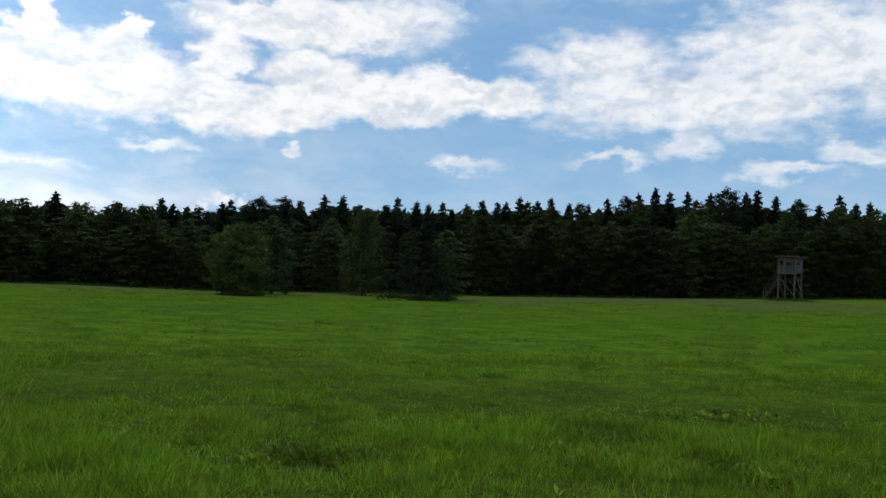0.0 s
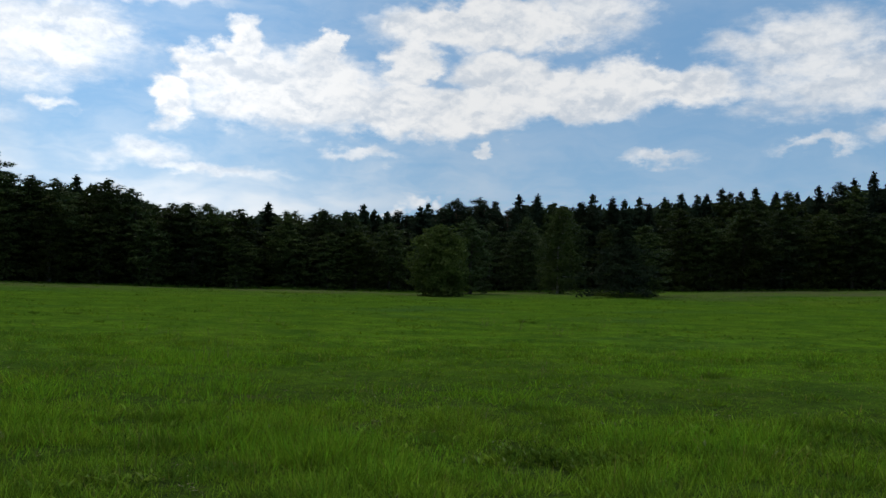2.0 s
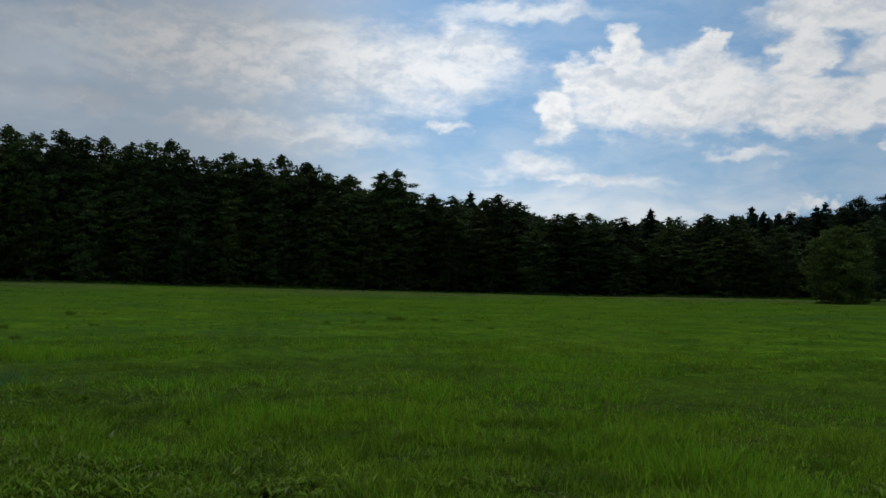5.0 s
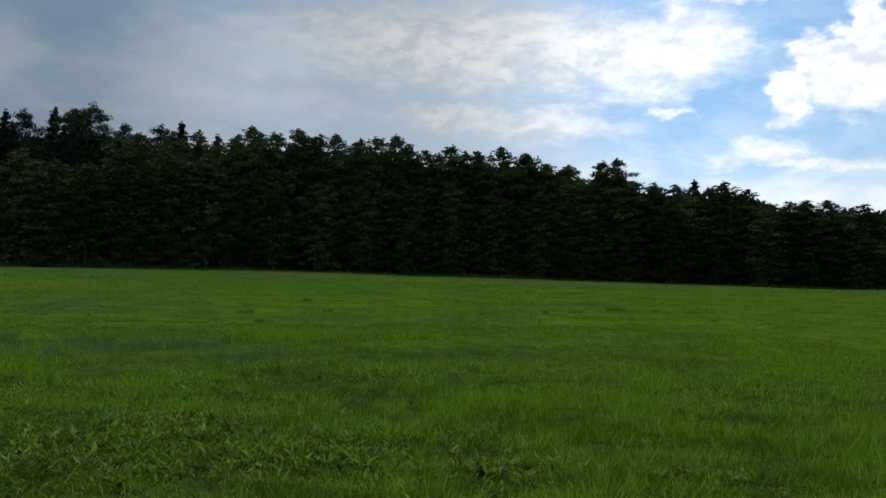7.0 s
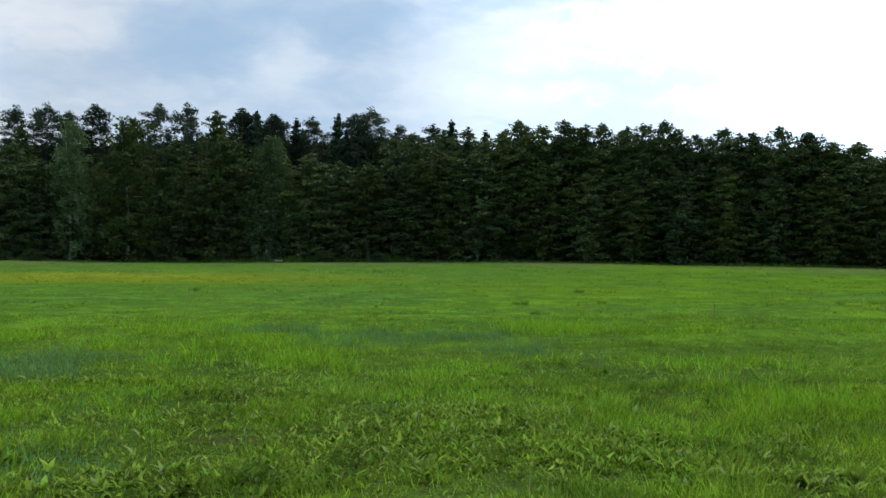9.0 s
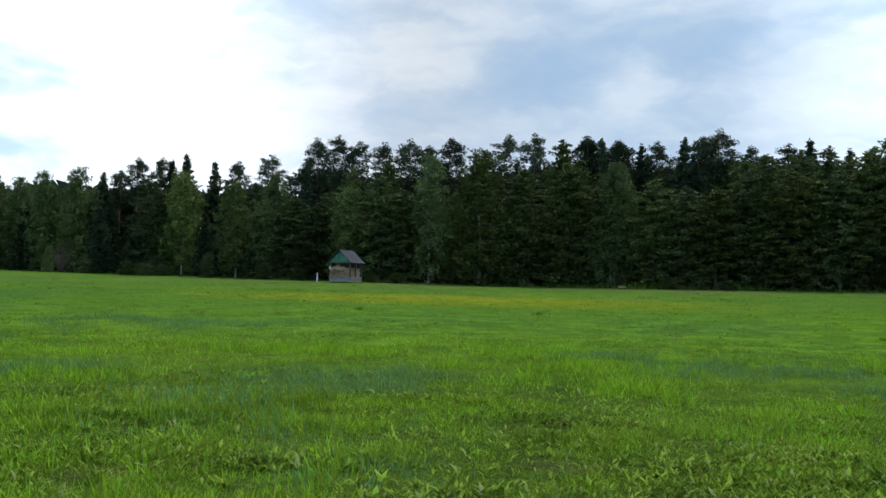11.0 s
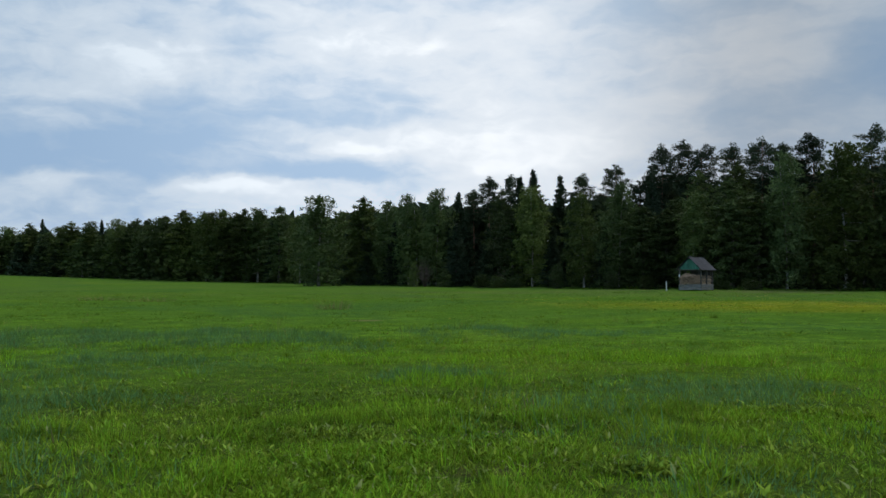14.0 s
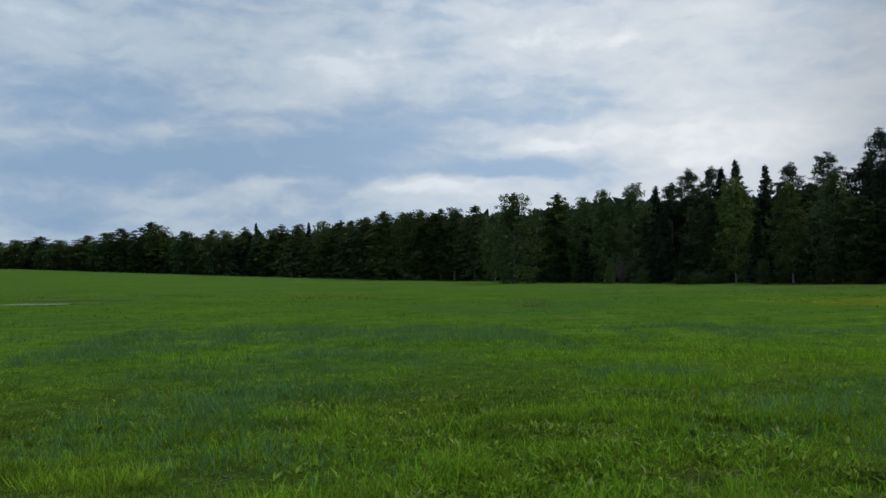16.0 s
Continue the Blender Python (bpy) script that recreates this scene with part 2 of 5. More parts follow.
def wood_material(name, dark, light, worn=None, along=(1.0, 1.0, 0.12), scale=9.0):
    m, N = material(name)
    co = N.n("ShaderNodeTexCoord").outputs["Object"]
    each = N.n("ShaderNodeObjectInfo").outputs["Random"]
    shifted = N.vec("ADD", N.vec("MULTIPLY", co, along), N.n("ShaderNodeCombineXYZ", ins={0: N.math("MULTIPLY", each, 7.0)}).outputs[0])
    grain = N.noise(shifted, scale, 6.0, 0.65)
    col = N.mix(N.ramp(grain, 0.3, 0.72), dark, light)
    if worn:
        col = N.mix(N.ramp(N.noise(co, 2.1, 4.0, 0.65), 0.52, 0.68), col, worn)
    hue = N.n("ShaderNodeHueSaturation", ins={"Value": N.math("MULTIPLY_ADD", each, 0.4, 0.8), "Color": col}).outputs[0]
    bump = N.n("ShaderNodeBump", ins={"Strength": 0.4, "Distance": 0.01, "Height": grain})
    b = N.n("ShaderNodeBsdfPrincipled", ins={"Base Color": hue, "Roughness": 0.85, "Specular IOR Level": 0.2, "Normal": bump.outputs[0]})
    N.n("ShaderNodeOutputMaterial", ins={0: b.outputs[0]})
    return m


ALDER = leaf_material("alder_leaf", (0.030, 0.049, 0.016), (0.062, 0.092, 0.024), (0.068, 0.110, 0.022))
OAK = leaf_material("oak_leaf", (0.046, 0.078, 0.022), (0.088, 0.132, 0.034), (0.09, 0.14, 0.028))
BIRCH = leaf_material("birch_leaf", (0.038, 0.066, 0.020), (0.076, 0.116, 0.030), (0.076, 0.118, 0.03))
PINE = leaf_material("pine_needle", (0.020, 0.034, 0.020), (0.038, 0.058, 0.030), (0.034, 0.055, 0.02), 0.6, 0.02)
SPRUCE = leaf_material("spruce_needle", (0.018, 0.034, 0.020), (0.040, 0.062, 0.032), (0.034, 0.055, 0.02), 0.6, 0.02)
BARK = bark_material("alder_bark", (0.03, 0.025, 0.02), (0.09, 0.08, 0.065))
PINE_BARK = bark_material("pine_bark", (0.07, 0.04, 0.025), (0.17, 0.10, 0.06))
BIRCH_BARK = bark_material("birch_bark", (0.14, 0.135, 0.12), (0.34, 0.32, 0.29), (0.04, 0.036, 0.03))

# ---------------------------------------------------------------- ground
# how far off the wood's edge stands, and how high the meadow has risen there, by bearing
EDGE_AZ = [-30, -13, -7, 2, 13, 26, 41, 55, 66, 75, 80, 86, 95, 105, 110, 118, 127, 137, 147, 154, 160, 175]
EDGE_R = [126, 125, 124, 122, 116, 110, 108, 105, 104, 104, 105, 106, 108, 110, 116, 132, 158, 200, 280, 360, 450, 520]
EDGE_EL = [0.97, 0.97, 0.73, 0.38, -0.0, -0.37, -0.44, -0.32, -0.19, -0.13, -0.17, -0.22, -0.29, -0.21, -0.17, -0.1, 0.06, 0.29, 0.63, 0.9, 1.11, 1.23]

# low mounds under the hide and under a single tree: bearing, distance, height, breadth
MOUNDS = [(-8.28, 107, 0.40, 3.6), (13.7, 86, 0.32, 3.0), (106.9, 98.5, 0.17, 5.0)]


def edge(a):
    return float(np.interp(a, EDGE_AZ, EDGE_R))


def ground_z(x, y):
    """Height of the meadow: level near the walk, rising or falling a little towards the wood, with soft hummocks."""
    r = math.hypot(x, y)
    a = math.degrees(math.atan2(-x, y))
    if a < -100:
        a += 360
    d = edge(a)
    rim = EYE + d * math.tan(radians(float(np.interp(a, EDGE_AZ, EDGE_EL))))
    if a > 175 or a < -30:
        off = (a - 175) if a > 175 else (-30 - a)
        rim *= max(0.0, 1 - off / 40)
    s = min(1.0, max(0.0, (r - 15) / (d - 15)))
    s = s ** 1.6
    fine = 0.05 * noise.noise((x * 0.35, y * 0.35, 0)) + 0.10 * noise.noise((x * 0.08, y * 0.08, 3))
    for ma, mr, mh, mw in MOUNDS:
        p = bearing(ma, mr)
        fine += mh * math.exp(-((x - p.x) ** 2 + (y - p.y) ** 2) / (mw * mw))
    return rim * s + fine * min(1.0, r / 4) * (1.0 if r < d else 0.3)


def on_ground(a, r, sink=0.0):
    p = bearing(a, r)
    return Vector((p.x, p.y, ground_z(p.x, p.y) - sink))


def mesh_from(name, verts, faces, mats=(), smooth=False):
    me = bpy.data.meshes.new(name)
    me.from_pydata(verts, [], faces)
    for m in mats:
        me.materials.append(m)
    if smooth:
        me.polygons.foreach_set("use_smooth", [True] * len(me.polygons))
    me.update()
    return me


def quads_mesh(name, quads, mats):
    """Many loose faces, from an array of shape (n, corners, 3)."""
    n, k = quads.shape[:2]
    me = bpy.data.meshes.new(name)
    me.vertices.add(k * n)
    me.vertices.foreach_set("co", np.ascontiguousarray(quads, dtype=np.float32).ravel())
    me.loops.add(k * n)
    me.loops.foreach_set("vertex_index", np.arange(k * n, dtype=np.int32))
    me.polygons.add(n)
    me.polygons.foreach_set("loop_start", np.arange(0, k * n, k, dtype=np.int32))
    me.polygons.foreach_set("loop_total", np.full(n, k, dtype=np.int32))
    for m in mats:
        me.materials.append(m)
    me.update(calc_edges=True)
    return me


def meadow_colour(N, pos):
    """Colour of the meadow by place: lush and paler stretches, blue-green sedge, straw-coloured and bare spots, a belt of buttercups."""
    wide = N.noise(pos, 0.07, 4.0, 0.55, 0.6)
    mid = N.noise(pos, 0.35, 4.0, 0.6, 0.4)
    small = N.noise(pos, 1.6, 3.0, 0.6)
    c = N.mix(N.ramp(mid, 0.3, 0.7), (0.060, 0.136, 0.012), (0.112, 0.204, 0.016))
    c = N.mix(N.ramp(wide, 0.52, 0.70, 0.0, 0.7), c, (0.046, 0.112, 0.030))
    c = N.mix(N.ramp(wide, 0.44, 0.3, 0.0, 0.6), c, (0.128, 0.205, 0.016))
    c = N.mix(N.ramp(small, 0.58, 0.75, 0.0, 0.22), c, (0.19, 0.20, 0.016))
    c = N.mix(N.ramp(N.noise(pos, 0.55, 3.0, 0.65), 0.66, 0.76, 0.0, 0.6), c, (0.11, 0.085, 0.028))
    damp = N.math("MULTIPLY", N.ramp(N.vec("DOT_PRODUCT", pos, tuple(bearing(150, 1.0))), 3.0, 20.0, 0.0, 0.5), N.ramp(N.math("ADD", N.math("MULTIPLY", wide, 0.5), N.math("MULTIPLY", mid, 0.5)), 0.36, 0.56, 0.3, 1.0))
    c = N.mix(damp, c, (0.052, 0.120, 0.030))
    off = N.vec("LENGTH", N.vec("MULTIPLY", N.vec("SUBTRACT", pos, tuple(bearing(99, 59))), (1 / 10.0, 1 / 19.0, 0.0)))
    bloom = N.math("MULTIPLY", N.ramp(off, 1.3, 0.3), N.ramp(N.math("ADD", N.math("MULTIPLY", mid, 0.5), N.math("MULTIPLY", wide, 0.5)), 0.35, 0.6, 0.15, 0.6))
    return N.mix(bloom, c, (0.26, 0.235, 0.008))


def mottle(N, pos, c, much=1.0):
    """Tufts, hollows with their shade put in the colour, and paler stretches of the sward, a few hands to a few steps
    across.
    """
    broad = N.noise(pos, 0.5, 4.0, 0.65, 0.5)
    bunch = N.noise(pos, 2.3, 4.0, 0.7, 0.3)
    c = N.mix(N.ramp(broad, 0.49, 0.40, 0.0, 0.7 * much), c, (0.040, 0.092, 0.012))
    c = N.mix(N.ramp(broad, 0.52, 0.61, 0.0, 0.6 * much), c, (0.122, 0.252, 0.016))
    c = N.mix(N.ramp(bunch, 0.47, 0.37, 0.0, 0.6 * much), c, (0.040, 0.070, 0.012))
    return N.mix(N.ramp(bunch, 0.54, 0.66, 0.0, 0.65 * much), c, (0.190, 0.300, 0.021))


m, N = material("meadow")
geo = N.n("ShaderNodeNewGeometry").outputs["Position"]
c = meadow_colour(N, geo)
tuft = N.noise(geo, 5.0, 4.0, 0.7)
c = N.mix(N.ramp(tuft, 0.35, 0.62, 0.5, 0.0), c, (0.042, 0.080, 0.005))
c = N.mix(N.ramp(N.vec("LENGTH", geo), 20.0, 60.0, 0.85, 0.3), c, mottle(N, geo, c, 0.9))
rank = N.math("MULTIPLY", N.ramp(N.vec("LENGTH", geo), 74.0, 102.0, 0.0, 0.8), N.ramp(N.noise(N.vec("MULTIPLY", geo, (0.06, 0.06, 0.0)), 1.0, 4.0, 0.6), 0.35, 0.6))
rank = N.math("MULTIPLY", rank, N.ramp(N.vec("DOT_PRODUCT", geo, tuple(bearing(150, 1.0))), 60.0, 105.0, 1.0, 0.2))
c = N.mix(rank, c, (0.105, 0.112, 0.046))
# soil and thatch near the walk, darkened for the shade between the blades
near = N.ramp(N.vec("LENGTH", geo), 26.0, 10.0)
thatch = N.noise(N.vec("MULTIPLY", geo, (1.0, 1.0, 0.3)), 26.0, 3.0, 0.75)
shaded_litter = N.mix(N.ramp(tuft, 0.38, 0.62), (0.030, 0.038, 0.014), (0.055, 0.098, 0.013))
shaded_litter = N.mix(N.ramp(thatch, 0.50, 0.40, 0.0, 0.75), shaded_litter, (0.016, 0.022, 0.008))
shaded_litter = N.mix(N.ramp(thatch, 0.54, 0.64, 0.0, 0.75), shaded_litter, (0.120, 0.185, 0.020))
c = N.mix(N.math("MULTIPLY", near, 0.8), c, shaded_litter)
# a strip of pale sand far out, and spots of bare soil
for sa, sr, wide, long, tone in ((156.0, 80, 6.5, 2.6, (0.07, 0.06, 0.03)), (158.5, 73, 3.2, 1.6, (0.24, 0.23, 0.20)), (36.1, 13.4, 0.45, 0.35, (0.105, 0.085, 0.040)), (29.7, 10.6, 0.4, 0.3, (0.080, 0.066, 0.030)),
                                 (71.6, 10.2, 0.7, 0.3, (0.105, 0.090, 0.036)), (91.7, 8.3, 0.5, 0.3, (0.070, 0.056, 0.026)), (133.3, 7.6, 0.4, 0.3, (0.080, 0.066, 0.030)), (117, 8.3, 0.8, 0.55, (0.078, 0.066, 0.028)), (126.8, 39.9, 0.9, 0.7, (0.14, 0.14, 0.05))):
    spin = N.n("ShaderNodeVectorRotate", ins={"Vector": N.vec("SUBTRACT", geo, tuple(bearing(sa, sr))), "Angle": -radians(sa)}).outputs[0]
    far_off = N.vec("LENGTH", N.vec("MULTIPLY", spin, (1 / wide, 1 / long, 0.0)))
    c = N.mix(N.ramp(N.math("ADD", far_off, N.math("MULTIPLY_ADD", tuft, 1.0, -0.5)), 1.0, 0.6, 0.0, 0.85 if sr > 30 else 0.4), c, tone)
bump = N.n("ShaderNodeBump", ins={"Strength": 0.9, "Distance": 0.15, "Height": N.math("ADD", tuft, N.noise(geo, 1.2, 3.0, 0.6))})
c = N.n("ShaderNodeHueSaturation", ins={"Value": 0.92, "Color": c}).outputs[0]
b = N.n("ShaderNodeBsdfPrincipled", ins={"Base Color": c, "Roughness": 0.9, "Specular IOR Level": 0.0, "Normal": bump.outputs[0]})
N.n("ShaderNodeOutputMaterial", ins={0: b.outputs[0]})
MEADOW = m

radii = [0.8 * 1.06 ** i for i in range(131)] + [2400.0, 4000.0]
seg = 360
heights = np.zeros((len(radii), seg))
verts, faces = [(0, 0, ground_z(0, 0))], []
for i, r in enumerate(radii):
    for k in range(seg):
        p = bearing(360 * k / seg, r)
        heights[i, k] = ground_z(p.x, p.y)
        verts.append((p.x, p.y, heights[i, k]))
for k in range(seg):
    faces.append((0, 1 + k, 1 + (k + 1) % seg))
for i in range(len(radii) - 1):
    for k in range(seg):
        q, s = 1 + i * seg + k, 1 + i * seg + (k + 1) % seg
        faces.append((q, q + seg, s + seg, s))
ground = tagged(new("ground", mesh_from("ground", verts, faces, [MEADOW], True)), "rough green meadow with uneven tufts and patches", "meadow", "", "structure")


def ground_many(a, r):
    """Heights of the ground sheet at many bearings and distances."""
    fi = np.clip(np.log(np.maximum(r, 0.81) / 0.8) / math.log(1.06), 0, 129.999)
    fk = (a % 360) / 360 * seg
    i, k = fi.astype(int), fk.astype(int) % seg
    u, v, k2 = fi - i, fk - np.floor(fk), (k + 1) % seg
    return (heights[i, k] * (1 - u) + heights[i + 1, k] * u) * (1 - v) + (heights[i, k2] * (1 - u) + heights[i + 1, k2] * u) * v


# ---------------------------------------------------------------- trees
rng = np.random.default_rng(7)


def sprays(centres, radii, flat, per, size, droop=0.0, aspect=0.6, level=0.75):
    """Leaf sprays: per faces in a flattened ball round every centre, outermost more often, tilted at random."""
    n = len(centres)
    c = np.repeat(np.asarray(centres, float), per, axis=0)
    r = np.repeat(np.asarray(radii, float), per)
    d = rng.normal(size=(n * per, 3))
    d /= np.linalg.norm(d, axis=1)[:, None]
    d *= (rng.random(n * per) ** 0.4)[:, None]
    d[:, 2] *= flat
    p = c + d * r[:, None]
    u = rng.normal(size=(n * per, 3))
    u[:, 2] *= level
    u[:, 2] -= droop
    u /= np.linalg.norm(u, axis=1)[:, None]
    w = rng.normal(size=(n * per, 3))
    w[:, 2] *= level
    w -= (w * u).sum(1)[:, None] * u
    w /= np.linalg.norm(w, axis=1)[:, None]
    s = size * (0.55 + 0.9 * rng.random(n * per))[:, None] * (0.45 + 0.55 * np.minimum(1.0, r / (0.8 * r.max() + 1e-6)))[:, None]
    a, b = u * s, w * s * aspect
    return np.stack([p - a * 0.5 - b * 0.3, p + b * 0.6 - a * 0.1, p + a * 0.55 - b * 0.1], axis=1)


def limb(verts, faces, path, radii, sides=6):
    """Adds a tapered tube along path."""
    start = len(verts)
    for i, (p, r) in enumerate(zip(path, radii)):
        p = Vector(p)
        q = Vector(path[min(i + 1, len(path) - 1)]) - Vector(path[max(i - 1, 0)])
        turn = q.to_track_quat("Z", "Y").to_matrix()
        for k in range(sides):
            a = 2 * math.pi * k / sides
            verts.append(p + turn @ Vector((math.cos(a) * r, math.sin(a) * r, 0)))
    for i in range(len(path) - 1):
        for k in range(sides):
            a, b = start + i * sides + k, start + i * sides + (k + 1) % sides
            faces.append((a, b, b + sides, a + sides))
    faces.append([start + (len(path) - 1) * sides + k for k in range(sides)])


def trunk_mesh(name, height, girth, mat, branches=(), bend=0.02, flare=1.5):
    verts, faces, path = [], [], []
    bx, by = rng.normal(size=2) * bend * height
    for i in range(9):
        f = i / 8
        path.append((bx * f * f + 0.02 * height * bend * 10 * math.sin(f * 5), by * f * f, f * height))
    limb(verts, faces, path, [girth * (flare if i == 0 else 1.0) * (1 - 0.9 * i / 8) + 0.01 for i in range(9)], 8)
    for b in branches:
        limb(verts, faces, b, [0.05 * (1 - 0.7 * i / (len(b) - 1)) for i in range(len(b))], 4)
    return mesh_from(name, verts, faces, [mat], True)


def leaves(p, size, level=0.5, droop=0.0, aspect=0.6):
    """One small pointed face at each place, lying more or less level or hanging."""
    n = len(p)
    u = rng.normal(size=(n, 3))
    u[:, 2] = u[:, 2] * level - droop
    u /= np.linalg.norm(u, axis=1)[:, None]
    w = rng.normal(size=(n, 3))
    w[:, 2] *= level
    w -= (w * u).sum(1)[:, None] * u
    w /= np.linalg.norm(w, axis=1)[:, None]
    s = (size * (0.55 + 0.9 * rng.random(n)))[:, None]
    a, b = u * s, w * s * aspect
    return np.stack([p - a * 0.5 - b * 0.3, p + b * 0.6 - a * 0.1, p + a * 0.55 - b * 0.1], axis=1)


def puff(centres, radii, flat, per):
    """About per places in the flattened ball round every centre, more in larger balls and near the skin."""
    radii = np.asarray(radii, float)
    count = np.maximum(3, per * (radii / radii.mean()) ** 1.5).astype(int)
    c, r = np.repeat(np.asarray(centres, float), count, axis=0), np.repeat(radii, count)
    d = rng.normal(size=c.shape)
    d *= (rng.random(len(c)) ** 0.45 / np.linalg.norm(d, axis=1))[:, None]
    d[:, 2] *= flat
    return c + d * r[:, None]


class Crown:
    """Boughs and the clumps of leaves they carry."""

    def __init__(self):
        self.c, self.r, self.boughs = [], [], []

    def bough(self, z, a, length, slope, sag, shares, radius, at=(0.0, 0.0)):
        """A bough from the trunk at height z; clumps sit at the shares of its length."""
        pts = []
        for s in (0.0, 0.5, 1.0):
            pts.append((at[0] + math.cos(a) * length * s, at[1] + math.sin(a) * length * s, z + length * (slope * s - sag * s * s)))
        self.boughs.append(pts)
        for s in shares:
            side = rng.normal() * 0.16 * length * s
            self.c.append((at[0] + math.cos(a) * length * s - math.sin(a) * side, at[1] + math.sin(a) * length * s + math.cos(a) * side,
                           z + length * (slope * s - sag * s * s) + rng.normal() * 0.14))
            self.r.append(radius * (0.7 + 0.6 * rng.random()) * (1.15 - 0.35 * s))

    def shoot(self, x, y, z0, z1, r0, r1, n):
        """A leading shoot: ever smaller clumps one above the other."""
        for i in range(n):
            f = i / (n - 1)
            self.c.append((x + rng.normal() * 0.06, y + rng.normal() * 0.06, z0 + (z1 - z0) * f - r1 * 0.6))
            self.r.append(r0 + (r1 - r0) * f)


def broad_crown(h, width, profile, boughs, low, leaders, flat_top=0.9):
    """A leafy crown in layers of spreading boughs, with one or more leading shoots."""
    cr = Crown()
    t0 = rng.random() * 6.28
    lobes = [(rng.integers(2, 4), rng.random() * 6.28, 0.07 + 0.08 * rng.random()) for _ in range(2)]
    lean = rng.normal(size=2) * 0.02 * h
    for i in range(boughs):
        f = ((i + rng.random()) / boughs) ** 0.85
        a = t0 + i * 2.39996 + rng.normal() * 0.25
        span = width * profile(f) * (0.78 + 0.3 * rng.random()) * (1 + sum(m * math.sin(n * a + p + 4 * f) for n, p, m in lobes))
        shares = (0.42, 0.68, 0.88, 1.02) if span > 1.6 else ((0.3, 0.65, 1.0) if span > 0.7 else (0.5, 1.0))
        slope = -0.10 + 0.55 * f ** 2
        cr.bough(h * (low + (0.98 - low) * f) - span * slope * 0.55, a, span, slope, 0.16, shares, 0.40 + 0.15 * span, (lean[0] * f, lean[1] * f))
    for i in range(leaders):
        off = rng.normal(size=2) * 0.10 * width * (0.4 if i == 0 else 2.2) + lean
        top = h * (1.0 if i == 0 else 0.95 + 0.04 * rng.random())
        cr.shoot(off[0], off[1], top - 0.05 * h, top, 0.18 * width * flat_top, 0.12, 5)
    return cr


def spruce_crown(h, width, step=0.5):
    cr = Crown()
    z = 0.02 * h
    while z < 0.965 * h:
        f = z / h
        span0 = width * (1 - f) ** 0.88 + 0.05
        k = 7 if f < 0.7 else 5
        t0 = rng.random() * 6.28
        for i in range(k):
            span = span0 * (0.68 + 0.42 * rng.random())
            shares = (0.3, 0.55, 0.8, 1.0) if span > 1.0 else ((0.4, 0.75, 1.0) if span > 0.5 else (0.55, 1.0))
            slope = -0.38 + 0.75 * f
            cr.bough(z + rng.normal() * 0.06, t0 + 6.283 * i / k + rng.normal() * 0.18, span, slope, -0.12, shares, 0.22 + 0.10 * span)
        z += step * (1.1 - 0.45 * f)
    cr.shoot(0, 0, 0.93 * h, h, 0.14, 0.04, 7)
    return cr


def pine_crown(h, width, low):
    """A bare stem, then uneven plates of needles on rising boughs, with gaps of sky between them."""
    cr = Crown()
    n = int(rng.integers(24, 31))
    lean = rng.normal(size=2) * 0.3
    a = rng.random() * 6.28
    for i in range(n):
        f = (i + 0.8 * rng.random()) / n
        span = width * (0.5 + 1.25 * f if f < 0.4 else max(0.05, 1 - ((f - 0.4) / 0.63) ** 2) ** 0.6) * (0.55 + 0.6 * rng.random())
        a += 2.39996 + rng.normal() * 0.5
        cr.bough(h * (low + (0.955 - low) * f ** 0.9), a, span, 0.10 + 0.25 * f, 0.10, (0.45, 0.75, 1.0), 0.40 + 0.24 * span, (lean[0] * f, lean[1] * f))
    cr.shoot(lean[0], lean[1], 0.925 * h, h, 0.85, 0.5, 4)
    for k in range(5):
        z = h * (low - 0.3 * rng.random())
        b, rr = rng.random() * 6.28, 0.6 + rng.random()
        cr.boughs.append([(0, 0, z), (math.cos(b) * rr, math.sin(b) * rr, z - 0.15)])
    return cr


def alder_profile(f):
    return min(1.0, 0.74 + 1.0 * f) * (1 - max(0.0, (f - 0.25) / 0.75) ** 4.6) ** 0.9 + 0.06


def oak_profile(f):
    return math.sqrt(max(0.0, 1 - (2 * f * 0.93 - 0.80) ** 2 * 0.98)) + 0.05


def birch_profile(f):
    return math.sin(math.pi * min(1.0, 0.26 + f * 0.66)) ** 0.8 + 0.03


def bush_profile(f):
    return (1 - f) ** 0.55 * (0.7 + 0.6 * f) + 0.05


def spread_profile(f):
    return (1 - f ** 1.4) * (0.85 + 0.25 * math.sin(f * 23)) + 0.06


